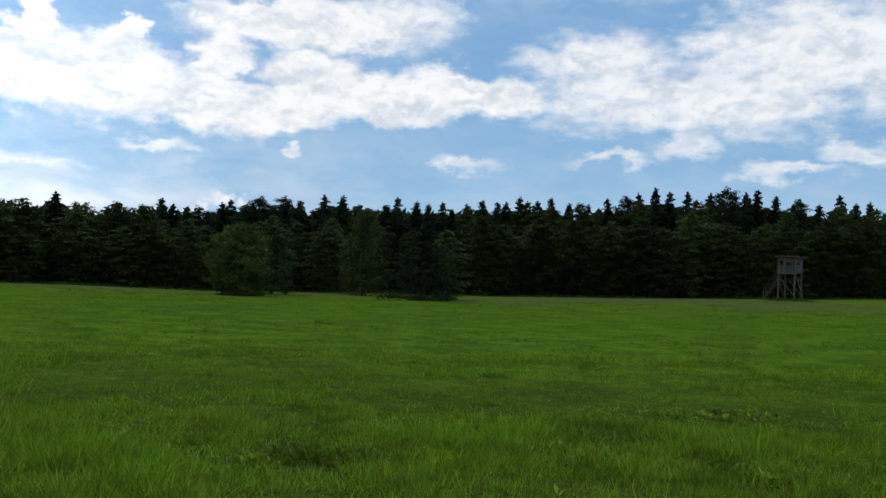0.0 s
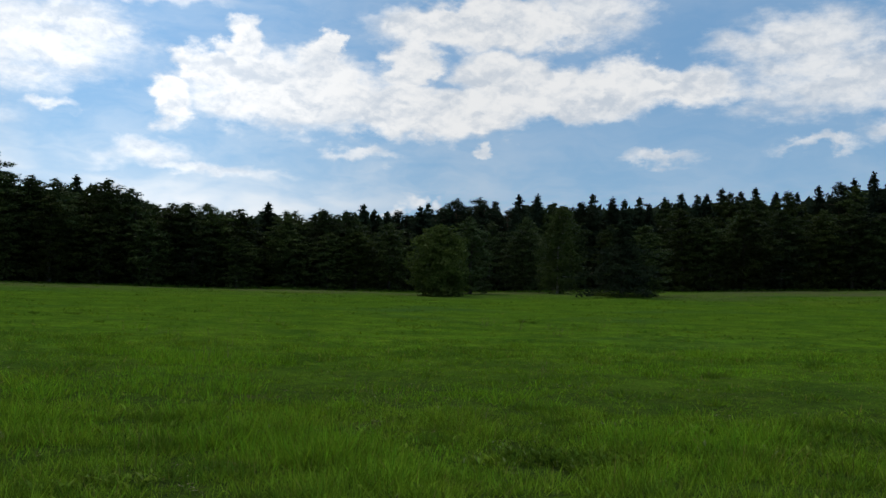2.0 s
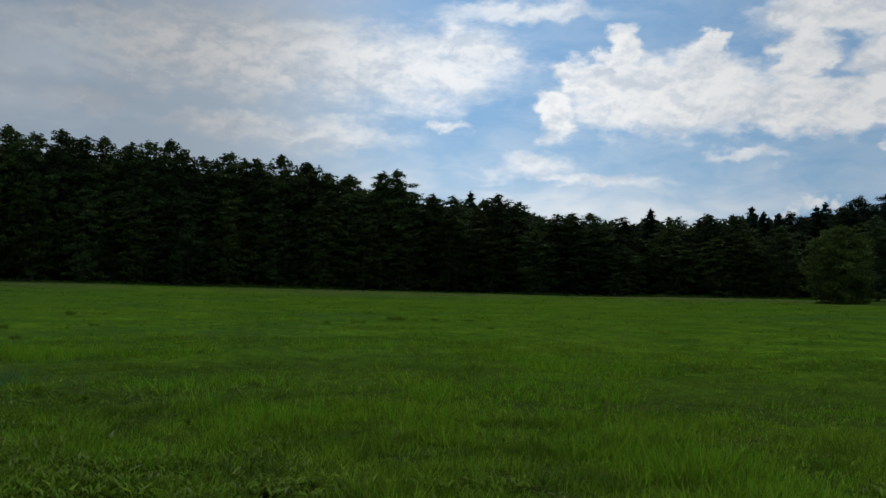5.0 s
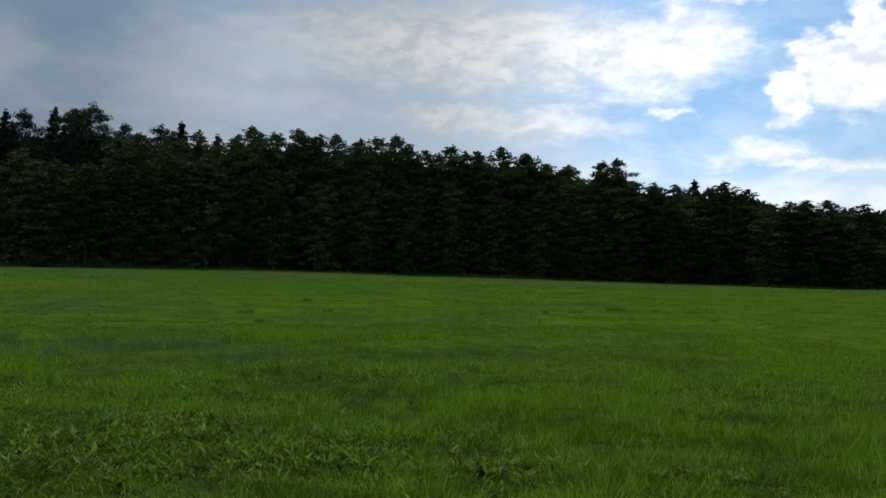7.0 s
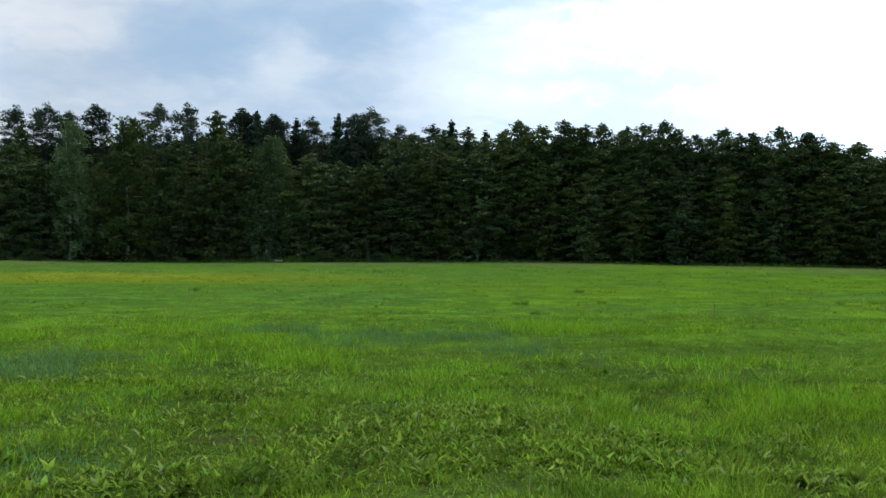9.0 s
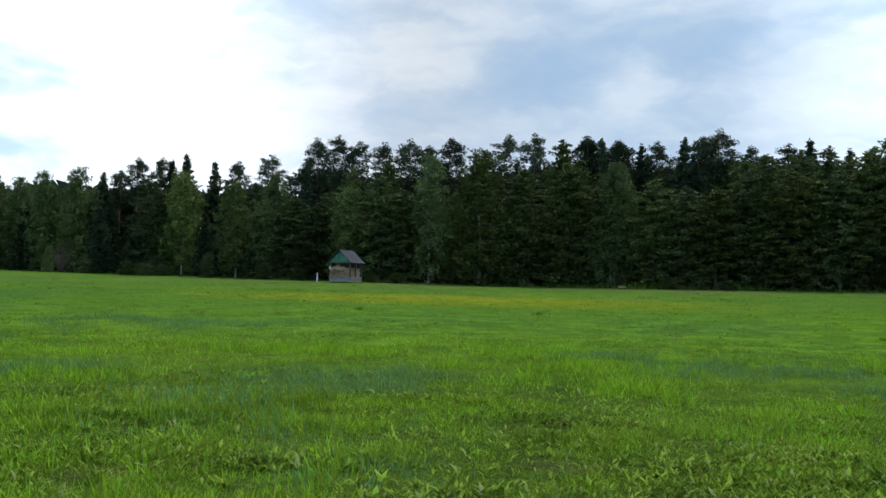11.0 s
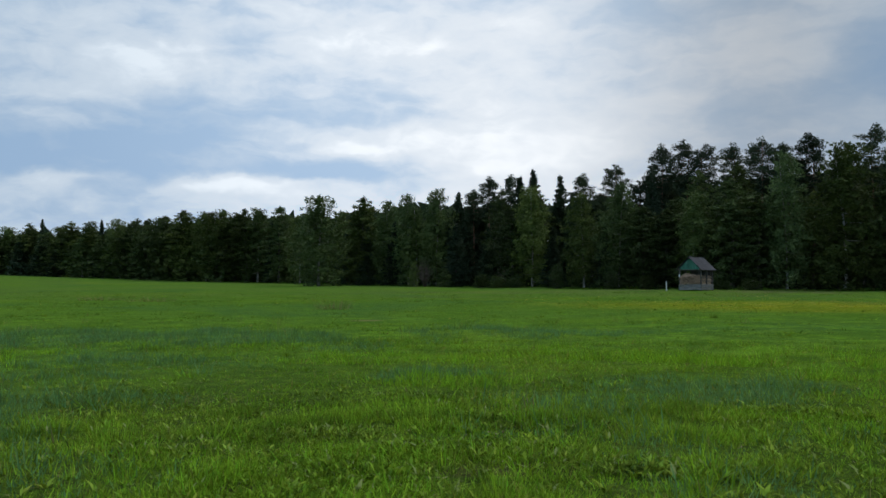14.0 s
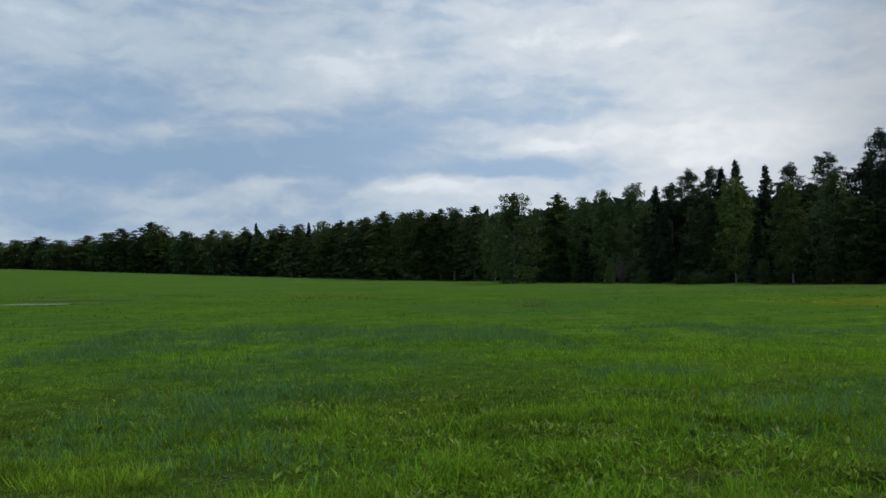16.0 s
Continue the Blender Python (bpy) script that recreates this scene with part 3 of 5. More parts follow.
def make_tree(kind, h, width, back=False):
    """One tree at the origin: an Empty with its trunk and crown. back: of the wood behind the edge, its hidden lower half thinner."""
    z_thin = 0.5 * h if back else -1.0

    def spread(c, r, flat, per, size, *shape):
        c, r = np.array(c), np.array(r)
        hidden = c[:, 2] < z_thin
        out = [leaves(puff(c[~hidden], r[~hidden], flat, per), size, *shape)]
        if hidden.any():
            out.append(leaves(puff(c[hidden], r[hidden], flat, max(2, per // 8)), size * 2.4, *shape))
        return out

    def core(profile, count, size, low=0.05):
        f = rng.random(count)
        w = width * np.array([profile(x) for x in f]) * 0.5 * np.sqrt(rng.random(count))
        a = rng.random(count) * 6.28
        return leaves(np.stack([np.cos(a) * w, np.sin(a) * w, h * (low + (0.88 - low) * f)], 1), size, 1.0, 0.0, 0.8)

    if kind in ("alder", "bush"):
        prof = alder_profile if kind == "alder" else bush_profile
        cr = broad_crown(h, width, prof, 64 if kind == "alder" else 40, 0.02, int(rng.integers(1, 4)), 1.1)
        q = spread(cr.c, cr.r, 0.46, 32, 0.30 if kind == "alder" else 0.15, 0.55, 0.1, 0.65) + [core(prof, 330 if kind == "alder" else 120, 0.7 if kind == "alder" else 0.3)]
        t, mat = trunk_mesh("trunk", h * 0.93, 0.17 if kind == "alder" else 0.04, BARK, cr.boughs[::2]), ALDER
    elif kind == "oak":
        cr = broad_crown(h, width, oak_profile, 84, 0.02, 4, 1.2)
        q = spread(cr.c, cr.r, 0.65, 64, 0.25, 0.75, 0.0, 0.65) + [core(oak_profile, 420, 0.7)]
        t, mat = trunk_mesh("trunk", h * 0.8, 0.3, BARK, cr.boughs[::2]), OAK
    elif kind == "birch":
        cr = broad_crown(h, width, birch_profile, 62, 0.03, int(rng.integers(1, 4)), 0.7)
        c, r = np.array(cr.c), np.array(cr.r)
        q = spread(c, r, 0.9, 22, 0.32, 0.8, 0.4, 0.55)
        # hanging strands from the outer boughs
        out = c[rng.random(len(c)) < 0.75]
        per = 9 if back else 17
        long = np.repeat((0.5 + 1.3 * rng.random(len(out))) * h / 14, per)
        place = np.repeat(out, per, axis=0) + rng.normal(size=(len(out) * per, 3)) * (0.13, 0.13, 0.05) + np.repeat(rng.normal(size=(len(out), 3)) * (0.3, 0.3, 0.1), per, axis=0)
        place[:, 2] = np.maximum(0.15, place[:, 2] - long * rng.random(len(place)))
        q += [leaves(place, 0.28, 0.7, 1.0, 0.5), core(birch_profile, 260, 0.6, 0.12)]
        t, mat = trunk_mesh("trunk", h * 0.95, 0.11, BIRCH_BARK, [[p[0], p[1]] for p in cr.boughs[::4]], 0.03), BIRCH
    elif kind == "pine":
        cr = pine_crown(h, width, 0.55 + 0.1 * rng.random())
        z_thin = -1.0
        q = spread(cr.c, cr.r, 0.62, 80, 0.25, 0.8, -0.1, 0.45)
        t, mat = trunk_mesh("trunk", h * 0.96, 0.17, PINE_BARK, cr.boughs, 0.015, 1.2), PINE
    elif kind == "yew":
        cr = broad_crown(h, width, spread_profile, 62, 0.04, 3, 0.8)
        q = spread(cr.c, cr.r, 0.42, 52, 0.26, 0.6, 0.2, 0.5) + [core(spread_profile, 300, 0.6)]
        t, mat = trunk_mesh("trunk", h * 0.9, 0.22, BARK, cr.boughs[::2]), SPRUCE
    else:
        cr = spruce_crown(h, width)
        q = spread(cr.c, cr.r, 0.55, 10, 0.34, 0.6, 0.3, 0.55) + [core(lambda f: (1 - f) ** 0.9, 200, 0.6)]
        t, mat = trunk_mesh("trunk", h * 0.985, 0.15, BARK, (), 0.005), SPRUCE
    root = new({"bush": "bush", "yew": "spreading_conifer"}.get(kind, kind + "_tree"))
    for nm, me in (("trunk", t), ("crown", quads_mesh("crown", np.concatenate(q), [mat]))):
        ob = new(nm, me)
        ob.parent = root
    return root


LABELS = {
    "alder": ("dense dark green alder at the edge of the meadow", "tree"),
    "oak": ("broad light green oak standing before the wood", "tree"),
    "birch": ("silver birch with pale trunk and hanging light foliage", "tree"),
    "pine": ("tall Scots pine with bare trunk and dark crown", "tree"),
    "spruce": ("dark conical Norway spruce in the wood", "tree"),
    "yew": ("low spreading dark conifer on a grassy mound", "tree"),
    "bush": ("leafy green bush at the foot of the wood", "bush"),
}
BASE_H = {"alder": 15.0, "oak": 8.0, "birch": 14.0, "pine": 18.0, "spruce": 13.0, "yew": 7.5, "bush": 2.5}
BASE_W = {"alder": 2.6, "oak": 3.2, "birch": 2.4, "pine": 2.1, "spruce": 2.3, "yew": 3.8, "bush": 1.5}
COUNTS = [("alder", False, 8), ("alder", True, 7), ("birch", False, 4), ("birch", True, 3), ("pine", True, 8), ("spruce", False, 3), ("spruce", True, 6), ("oak", False, 1), ("yew", False, 1), ("bush", False, 3)]
STOCK = {(k, back): [tagged(make_tree(k, BASE_H[k], BASE_W[k], back), *LABELS[k], "bushes at the wood" if k == "bush" else "trees of the wood") for i in range(n)] for k, back, n in COUNTS}
USED = set()
pick = random.Random(11)


def plant(kind, a, r, top_el, half, back=False, label=""):
    """Sets a tree of the kind at bearing a and r metres, half metres from its stem to its crown's rim, its top at elevation top_el as seen from the walk."""
    p = on_ground(a, r, 0.05)
    s = (EYE + r * math.tan(radians(top_el)) - p.z) / BASE_H[kind]
    key = (kind, back) if (kind, back) in STOCK else (kind, not back)
    src = pick.choice(STOCK[key])
    across = half / BASE_W[kind]
    m = Matrix.Translation(p) @ Matrix.Rotation(pick.uniform(0, 6.28), 4, "Z")
    if src.name not in USED:
        USED.add(src.name)
        ob = src
        ob.matrix_basis = m
    else:
        ob = copy_thing(src, m)
    ob.scale = (across, across, s)
    if label:
        tagged(ob, label, "", "single trees before the wood")
    return ob


# the trees that can be told apart: bearing, elevation of the top, half breadth, how far behind the edge of the wood
FIRST_TOPS_SPRUCE = [(-12.42, 6.34, 1.02, 18), (-11.68, 6.24, 1.03, 18), (-10.84, 6.72, 1.19, 18), (-9.73, 6.23, 1.21, 18), (-7.34, 6.64, 1.24, 18), (-6.28, 7.03, 1.26, 18), (-5.65, 6.86, 0.95, 18), (-3.6, 6.8, 0.97, 18), (-2.28, 6.85, 0.82, 18), (-1.21, 6.83, 0.99, 18), (-0.36, 7.05, 1.32, 18), (0.65, 6.72, 1.17, 18), (2.53, 6.36, 1.34, 18), (4.88, 5.97, 1.18, 18), (6.01, 6.29, 1.69, 18), (6.88, 6.04, 1.01, 18), (7.96, 6.29, 1.18, 18), (8.83, 5.9, 0.84, 18), (9.36, 5.88, 1.01, 18), (10.32, 5.98, 1.26, 18), (11.31, 5.69, 1.17, 18), (12.81, 5.72, 1, 18), (13.73, 5.57, 0.83, 18), (14.45, 5.72, 0.99, 18)]
FIRST_TOPS_SPRUCE_B = [(15.67, 5.87, 1.48, 18), (19.08, 5.85, 1.05, 18), (20.24, 5.78, 1.36, 18), (21.75, 5.37, 1.1, 18), (23.39, 4.92, 0.78, 18), (25.93, 5.1, 1.06, 18), (26.43, 4.93, 0.6, 18), (28.51, 4.5, 0.88, 18), (29.34, 4.61, 0.88, 18), (30.02, 4.91, 1.01, 18)]
FIRST_TOPS_PINE = [(-8.5, 6.55, 1.66, 16), (-4.51, 7.18, 1.74, 16), (1.43, 6.56, 1.32, 16), (16.65, 5.42, 1.13, 16), (20.86, 4.94, 1.25, 16), (22.57, 5.6, 1.7, 16), (24.11, 5.5, 1.22, 16), (24.84, 5.03, 1.36, 16), (27.52, 4.64, 1.32, 16)]
FIRST_TOPS_ALDER = [(-2.89, 6.38, 2.28, 9), (4.08, 6.07, 2.05, 9), (30.96, 4.49, 1.87, 9), (32.41, 4.55, 1.04, 9), (33.17, 4.09, 1.94, 9), (34.27, 4.34, 1.91, 9)]
FIRST_EDGE_ALDER = [(-12.29, 5.6, 2.57, 2), (-10.51, 5.35, 2.5, 2), (-8.85, 4.81, 2.29, 2), (-7.74, 5.78, 2.46, 2), (-6.35, 4.86, 2.36, 2), (-4.57, 5.05, 2.68, 2), (-2.75, 5.7, 2.58, 2), (-0.78, 4.72, 2.48, 2), (0.77, 5.37, 2.65, 2), (2.46, 4.72, 2.67, 2), (4.56, 5, 2.68, 2), (6.67, 5.06, 2.68, 2), (8.59, 4.56, 2.38, 2), (10.21, 5.03, 2.81, 2), (19.93, 3.93, 2.25, 2), (28.31, 3.83, 1.81, 2), (30.4, 3.28, 2.53, 2), (32.16, 3.16, 1.85, 2), (34.19, 3.02, 2.1, 2)]
SECOND_ALDER = [(30.83, 4.43, 1.77, 4), (32.39, 4.52, 1.78, 4), (34.66, 4.38, 1.79, 4), (37.48, 4.34, 1.95, 4), (39.26, 4.56, 2.37, 4), (40.76, 4.6, 1.67, 4), (41.75, 4.5, 1.74, 4), (43.73, 5.31, 2.35, 4), (45.23, 5.76, 1.93, 4), (48.09, 5.6, 1.36, 4), (49.39, 5.7, 1.89, 4), (50.44, 5.76, 1.47, 4), (51.53, 7.18, 1.79, 4), (52.66, 7.03, 1.78, 4), (54.86, 6.61, 1.42, 4), (55.94, 6.66, 1.4, 4), (56.96, 7.28, 1.58, 4)]
SECOND_SPRUCE = [(35.9, 4.83, 1.02, 10), (47.04, 5.85, 1.01, 10)]
THIRD_ALDER = [(54.82, 6.6, 1.26, 4), (55.89, 6.6, 1.53, 4), (56.99, 7.28, 1.41, 4), (58.6, 7.63, 1.95, 4), (60.01, 7.42, 1.57, 4), (60.95, 7.41, 1.45, 4), (62, 7.75, 1.72, 4), (63.22, 7.39, 1.46, 4), (64.46, 7.72, 2, 4), (65.79, 8.26, 1.6, 4), (66.78, 8.13, 1.74, 4), (68.02, 7.93, 1.61, 4), (69.09, 8.12, 1.61, 4), (70.34, 8.15, 1.61, 4), (71.77, 8.46, 1.88, 4), (73, 8.14, 1.74, 4), (74.25, 8.37, 1.87, 4), (75.64, 7.69, 1.6, 4), (77.75, 8.01, 1.72, 4), (80.85, 7.62, 1.7, 4)]
THIRD_SPRUCE = [(76.53, 7.93, 0.85, 11), (78.64, 8.59, 0.77, 11), (85.76, 8.84, 1.01, 11), (88.34, 8.48, 0.79, 11), (90.71, 8.78, 0.77, 11)]
THIRD_PINE = [(79.67, 8.37, 0.85, 12), (81.73, 8.25, 0.91, 12), (83.79, 9.41, 1.17, 12), (84.77, 8.98, 1.37, 12), (87.22, 8.66, 1.2, 12), (89.61, 8.71, 1.17, 12), (91.58, 9.02, 1.15, 12)]
THIRD_EDGE_ALDER = [(77.01, 6.66, 2.19, 1), (79.45, 6.76, 2.18, 1), (82.02, 6.63, 2.15, 1), (83.84, 5.74, 2.37, 1), (85.51, 5.99, 1.72, 1), (87.48, 6.45, 2.55, 1), (92.04, 7.2, 1.98, 2)]
THIRD_EDGE_BIRCH = [(89.88, 7.27, 2.03, 2)]
FOURTH_PINE = [(89.64, 8.74, 1.17, 14), (91.63, 9.01, 1.21, 14), (94.82, 9.16, 1.61, 14), (96.65, 9.07, 1.65, 14), (99.93, 8.78, 1.29, 14), (101.55, 8.28, 1.24, 14), (102.71, 8.75, 1.91, 14), (104.35, 8.43, 1.79, 14), (106.02, 8.45, 1.29, 14), (107.07, 8.77, 1.7, 14), (108.55, 8.57, 1.5, 14), (109.17, 6.97, 1.27, 14), (109.95, 6.37, 0.96, 14), (111.38, 7.38, 2.22, 14), (113.26, 6.88, 1.44, 14), (117.71, 6.89, 1.81, 14), (119.13, 6.79, 1.76, 14), (120.11, 6, 1.6, 14)]
FOURTH_SPRUCE = [(90.76, 8.8, 0.62, 12), (114.68, 6.79, 0.94, 12), (116.36, 7.12, 1.75, 12), (117.18, 6.76, 0.71, 12), (121.06, 5.76, 1.32, 12)]
FOURTH_ALDER = [(92.95, 8.82, 1.5, 9)]
FOURTH_EDGE_BIRCH = [(90.09, 7.32, 1.77, 1), (98.2, 8.13, 3.5, 0), (101.38, 7.69, 1.81, 1), (106.63, 5.66, 1.1, 1), (111.12, 6.19, 2.21, 1), (113.24, 5.64, 2.15, 1), (116.46, 6.13, 2.42, 1), (122.47, 6.01, 2.32, 1), (124.2, 5.62, 2.2, 1), (125.47, 5.23, 2.05, 1), (133.54, 4.68, 2.29, 1), (136.05, 4.44, 2.35, 1)]
FOURTH_EDGE_ALDER = [(92.8, 7.27, 2.42, 1), (95.62, 7.04, 1.81, 1), (102.9, 5.47, 1.84, 1), (104.45, 6.35, 2.4, 1), (108.27, 4.61, 1.97, 1), (109.69, 4.78, 1.87, 1), (117.69, 4.88, 2.13, 1), (127.12, 5.53, 2.09, 1), (132.26, 4.83, 2.88, 1), (134.96, 4.39, 2.75, 1), (137.73, 4.5, 2.85, 1), (138.91, 4.12, 2.7, 1), (140.08, 3.94, 2.76, 1)]
FOURTH_EDGE_SPRUCE = [(111.98, 3.7, 1.78, 0), (115.17, 2.96, 1.73, 0), (119.16, 3.61, 1.84, 0), (121.21, 3.86, 2.26, 0), (125.04, 3.92, 2.39, 0), (126.74, 3.63, 2.44, 0), (128.09, 3.42, 2.3, 0)]
FIFTH_ALDER = [(134.3, 4.65, 2.17, 5), (137.86, 4.46, 2.36, 5), (140.51, 3.94, 2.58, 5), (144.17, 3.69, 2.53, 5), (146.57, 3.51, 2.67, 5), (148.59, 3.32, 3.19, 5), (152.04, 3.74, 4.26, 5), (153.47, 3.35, 4.79, 5), (155.66, 2.93, 4.21, 5), (158.23, 2.83, 4.91, 5)]
FIFTH_BIRCH = [(135.55, 4.55, 2.21, 4), (136.62, 4.38, 2.26, 4), (139.28, 4.11, 2.47, 4), (141.56, 3.87, 2.65, 4), (143.31, 3.69, 2.47, 4), (144.86, 3.41, 2.57, 4), (147.58, 3.26, 3.08, 4), (149.92, 3.25, 3.3, 4), (151.39, 3.58, 3.8, 4), (154.42, 3.11, 4.06, 4), (156.88, 2.65, 3.89, 4), (159.26, 2.63, 4.08, 4)]
FIFTH_SPRUCE = [(142.61, 3.8, 1.83, 6), (145.82, 3.75, 1.65, 6)]
WOOD = [("spruce", FIRST_TOPS_SPRUCE), ("spruce", FIRST_TOPS_SPRUCE_B), ("pine", FIRST_TOPS_PINE), ("alder", FIRST_TOPS_ALDER), ("alder", FIRST_EDGE_ALDER), ("alder", SECOND_ALDER), ("spruce", SECOND_SPRUCE), ("alder", THIRD_ALDER), ("spruce", THIRD_SPRUCE), ("pine", THIRD_PINE), ("alder", THIRD_EDGE_ALDER), ("birch", THIRD_EDGE_BIRCH), ("pine", FOURTH_PINE), ("spruce", FOURTH_SPRUCE), ("alder", FOURTH_ALDER), ("birch", FOURTH_EDGE_BIRCH), ("alder", FOURTH_EDGE_ALDER), ("spruce", FOURTH_EDGE_SPRUCE), ("alder", FIFTH_ALDER), ("birch", FIFTH_BIRCH), ("spruce", FIFTH_SPRUCE)]
TOPS = sorted((a, top) for kind, trees in WOOD for a, top, half, deep in trees if deep >= 4)
SKY_AZ, SKY_TOP = [t[0] for t in TOPS], [t[1] for t in TOPS]


def skyline(a):
    """The lower of the tops near a bearing: what the wood behind reaches."""
    return min(float(np.interp(a + d, SKY_AZ, SKY_TOP)) for d in (-1.0, -0.5, 0.0, 0.5, 1.0))


for kind, trees in WOOD:
    for a, top, half, deep in trees:
        least = {"alder": 3.15 if a > 36 else 2.6, "birch": 2.5, "spruce": 3.3 if deep > 6 else 2.3, "pine": 2.35}[kind]
        plant(kind, a, edge(a) + deep + pick.uniform(-0.5, 0.5), top + (0.28 if kind == "alder" and 53 < a < 84 else 0.12), max(half * (1.15 if a < 133 else 1.5), least), deep > 5 or a > 133)

# the ranks behind them, lower than the skyline
a = -16.0
while a < 166:
    d = edge(a)
    step = math.degrees(5.0 / d)
    low = skyline(a)
    if a < 36:
        plant(pick.choice(["alder", "alder", "spruce"]), a, d + pick.uniform(6, 9), low * pick.uniform(0.72, 0.84), 2.4, True)
        plant(pick.choice(["alder", "spruce", "spruce"]), a + step * pick.random(), d + pick.uniform(13, 17), low * pick.uniform(0.95, 1.02), 2.8, True)
    elif a < 83:
        plant("alder", a, d + pick.uniform(0, 1.5), low * pick.uniform(0.62, 0.86), 2.5)
        plant("alder", a + step * 0.3, d + pick.uniform(7, 10), low * pick.uniform(0.95, 1.03), 3.1, True)
        plant("alder", a + step * 0.8, d + pick.uniform(9, 12), low * pick.uniform(0.92, 1.0), 3.1, True)
    elif a < 121:
        plant(pick.choice(["alder", "spruce", "birch"]), a, d + pick.uniform(4, 7), low * pick.uniform(0.5, 0.7), 2.2, True)
        plant(pick.choice(["spruce", "alder", "spruce"]), a + step * 0.5, d + pick.uniform(9, 12), low * pick.uniform(0.80, 0.94), 2.4, True)
    else:
        plant(pick.choice(["birch", "alder", "spruce", "birch"]), a, d + pick.uniform(0, 4), low * pick.uniform(0.72, 0.94), 2.3 if a < 134 else 4.2, True)
        plant(pick.choice(["birch", "alder"]), a + step * 0.5, d + pick.uniform(8, 12), low * pick.uniform(0.9, 0.99), 2.4 if a < 134 else 4.4, True)
    a += step

# single trees that stand out before the wood
plant("oak", 25.12, 91, 3.88, 2.95, False, "broad light green oak standing before the wood")
plant("alder", 23.18, 101, 4.5, 2.3, False, "pointed green tree close behind the oak")
plant("birch", 17.72, 104, 5.3, 2.4, False, "pale weeping birch at the edge of the wood")
plant("yew", 13.8, 86, 4.3, 3.5, False, "low spreading dark conifer on a grassy mound")
plant("alder", 12.5, 96, 4.14, 2.3, False, "light green tree behind the spreading conifer")
plant("birch", 129.81, 150, 5.67, 4.3, False, "full birch standing out from the wood")
for a, r, tall, half in ((123.9, 140, 3.6, 1.0), (114.9, 121, 3.0, 1.3), (118.6, 128, 1.6, 1.6), (119.6, 131, 1.9, 1.4), (117.6, 127, 1.4, 1.5), (121.9, 139, 2.6, 1.3), (86.5, 104.5, 1.3, 1.5), (83.2, 103, 1.1, 1.3), (105.0, 105, 1.0, 1.2), (103.4, 106, 1.2, 1.4), (109.5, 112, 1.6, 1.3), (111.6, 115, 2.0, 1.2)):
    plant("bush", a, r, math.degrees(math.atan((tall + on_ground(a, r).z - EYE) / r)), half)

# the wood's dark inside: a deep belt of foliage behind the edge
def inside(n, a0, a1, deep0, deep1, size):
    """Sprays that fill the dark of the wood between two bearings."""
    az_w = a0 + (a1 - a0) * rng.random(n)
    d_w = np.interp(az_w, EDGE_AZ, EDGE_R) + deep0 + rng.random(n) * (deep1 - deep0)
    share = np.interp(az_w, [-20, 30, 32, 82, 84, 93, 96, 118, 122, 168], [0.86, 0.86, 0.84, 0.84, 0.80, 0.80, 0.72, 0.72, 0.78, 0.78])
    top_w = np.interp(az_w, SKY_AZ, SKY_TOP) * share
    z_w = (EYE + d_w * np.tan(np.radians(top_w))) * rng.random(n) ** 1.25
    th = np.radians(az_w)
    centres = np.stack([-np.sin(th) * d_w, np.cos(th) * d_w, z_w], 1)
    return sprays(centres, np.full(n, size * 0.35), 1.0, 3, size, 0.0, 0.9, 1.0)


deep = np.concatenate([inside(30000, -20, 124, 18, 34, 1.7), inside(9000, 120, 168, 16, 40, 3.8)])
tagged(new("wood_interior", quads_mesh("wood_interior", deep, [SPRUCE])), "dark mass of foliage deep in the wood", "woodland", "", "stuff")

# trees of the stock that are left over
for kind in STOCK:
    for ob in STOCK[kind]:
        if ob.name not in USED:
            for o in (*ob.children_recursive, ob):
                bpy.data.objects.remove(o)


# ---------------------------------------------------------------- grass and weeds


def grass_material(name, tint, amount, dry=(0.22, 0.21, 0.05), dry_glint_share=0.05, low=0.5, high=2.0, lively=1.0, upright=0.6):
    """Blades take the meadow's colour at their place, each a little different, some of them dry or painted pale as
    glints.
    """
    m, N = material(name)
    geo = N.n("ShaderNodeNewGeometry")
    one = geo.outputs["Random Per Island"]
    c = N.mix(amount, meadow_colour(N, geo.outputs["Position"]), tint)
    c = mottle(N, geo.outputs["Position"], c, lively)
    uneven = N.math("MULTIPLY_ADD", N.math("POWER", one, 1.6), high - low, low)
    c = N.n("ShaderNodeHueSaturation", ins={"Hue": N.math("MULTIPLY_ADD", N.math("FRACT", N.math("MULTIPLY", one, 7.7)), 0.036, 0.482),
                                            "Saturation": 1.0, "Value": N.math("MULTIPLY", uneven, 0.9), "Color": c}).outputs[0]
    c = N.mix(N.ramp(N.math("FRACT", N.math("MULTIPLY", one, 17.3)), 1 - dry_glint_share, 1 - dry_glint_share + 0.01), c, dry)
    soft = N.vec("NORMALIZE", N.vec("ADD", N.vec("MULTIPLY", geo.outputs["Normal"], (upright, upright, upright)), (0.0, 0.0, 0.6)))
    face = N.n("ShaderNodeBsdfDiffuse", ins={"Color": c, "Normal": soft})
    trans = N.n("ShaderNodeBsdfTranslucent", ins={"Color": N.mix(0.4, c, (0.16, 0.27, 0.010))})
    both = N.n("ShaderNodeMixShader", ins={0: 0.42, 1: face.outputs[0], 2: trans.outputs[0]})
    N.n("ShaderNodeOutputMaterial", ins={0: both.outputs[0]})
    return m


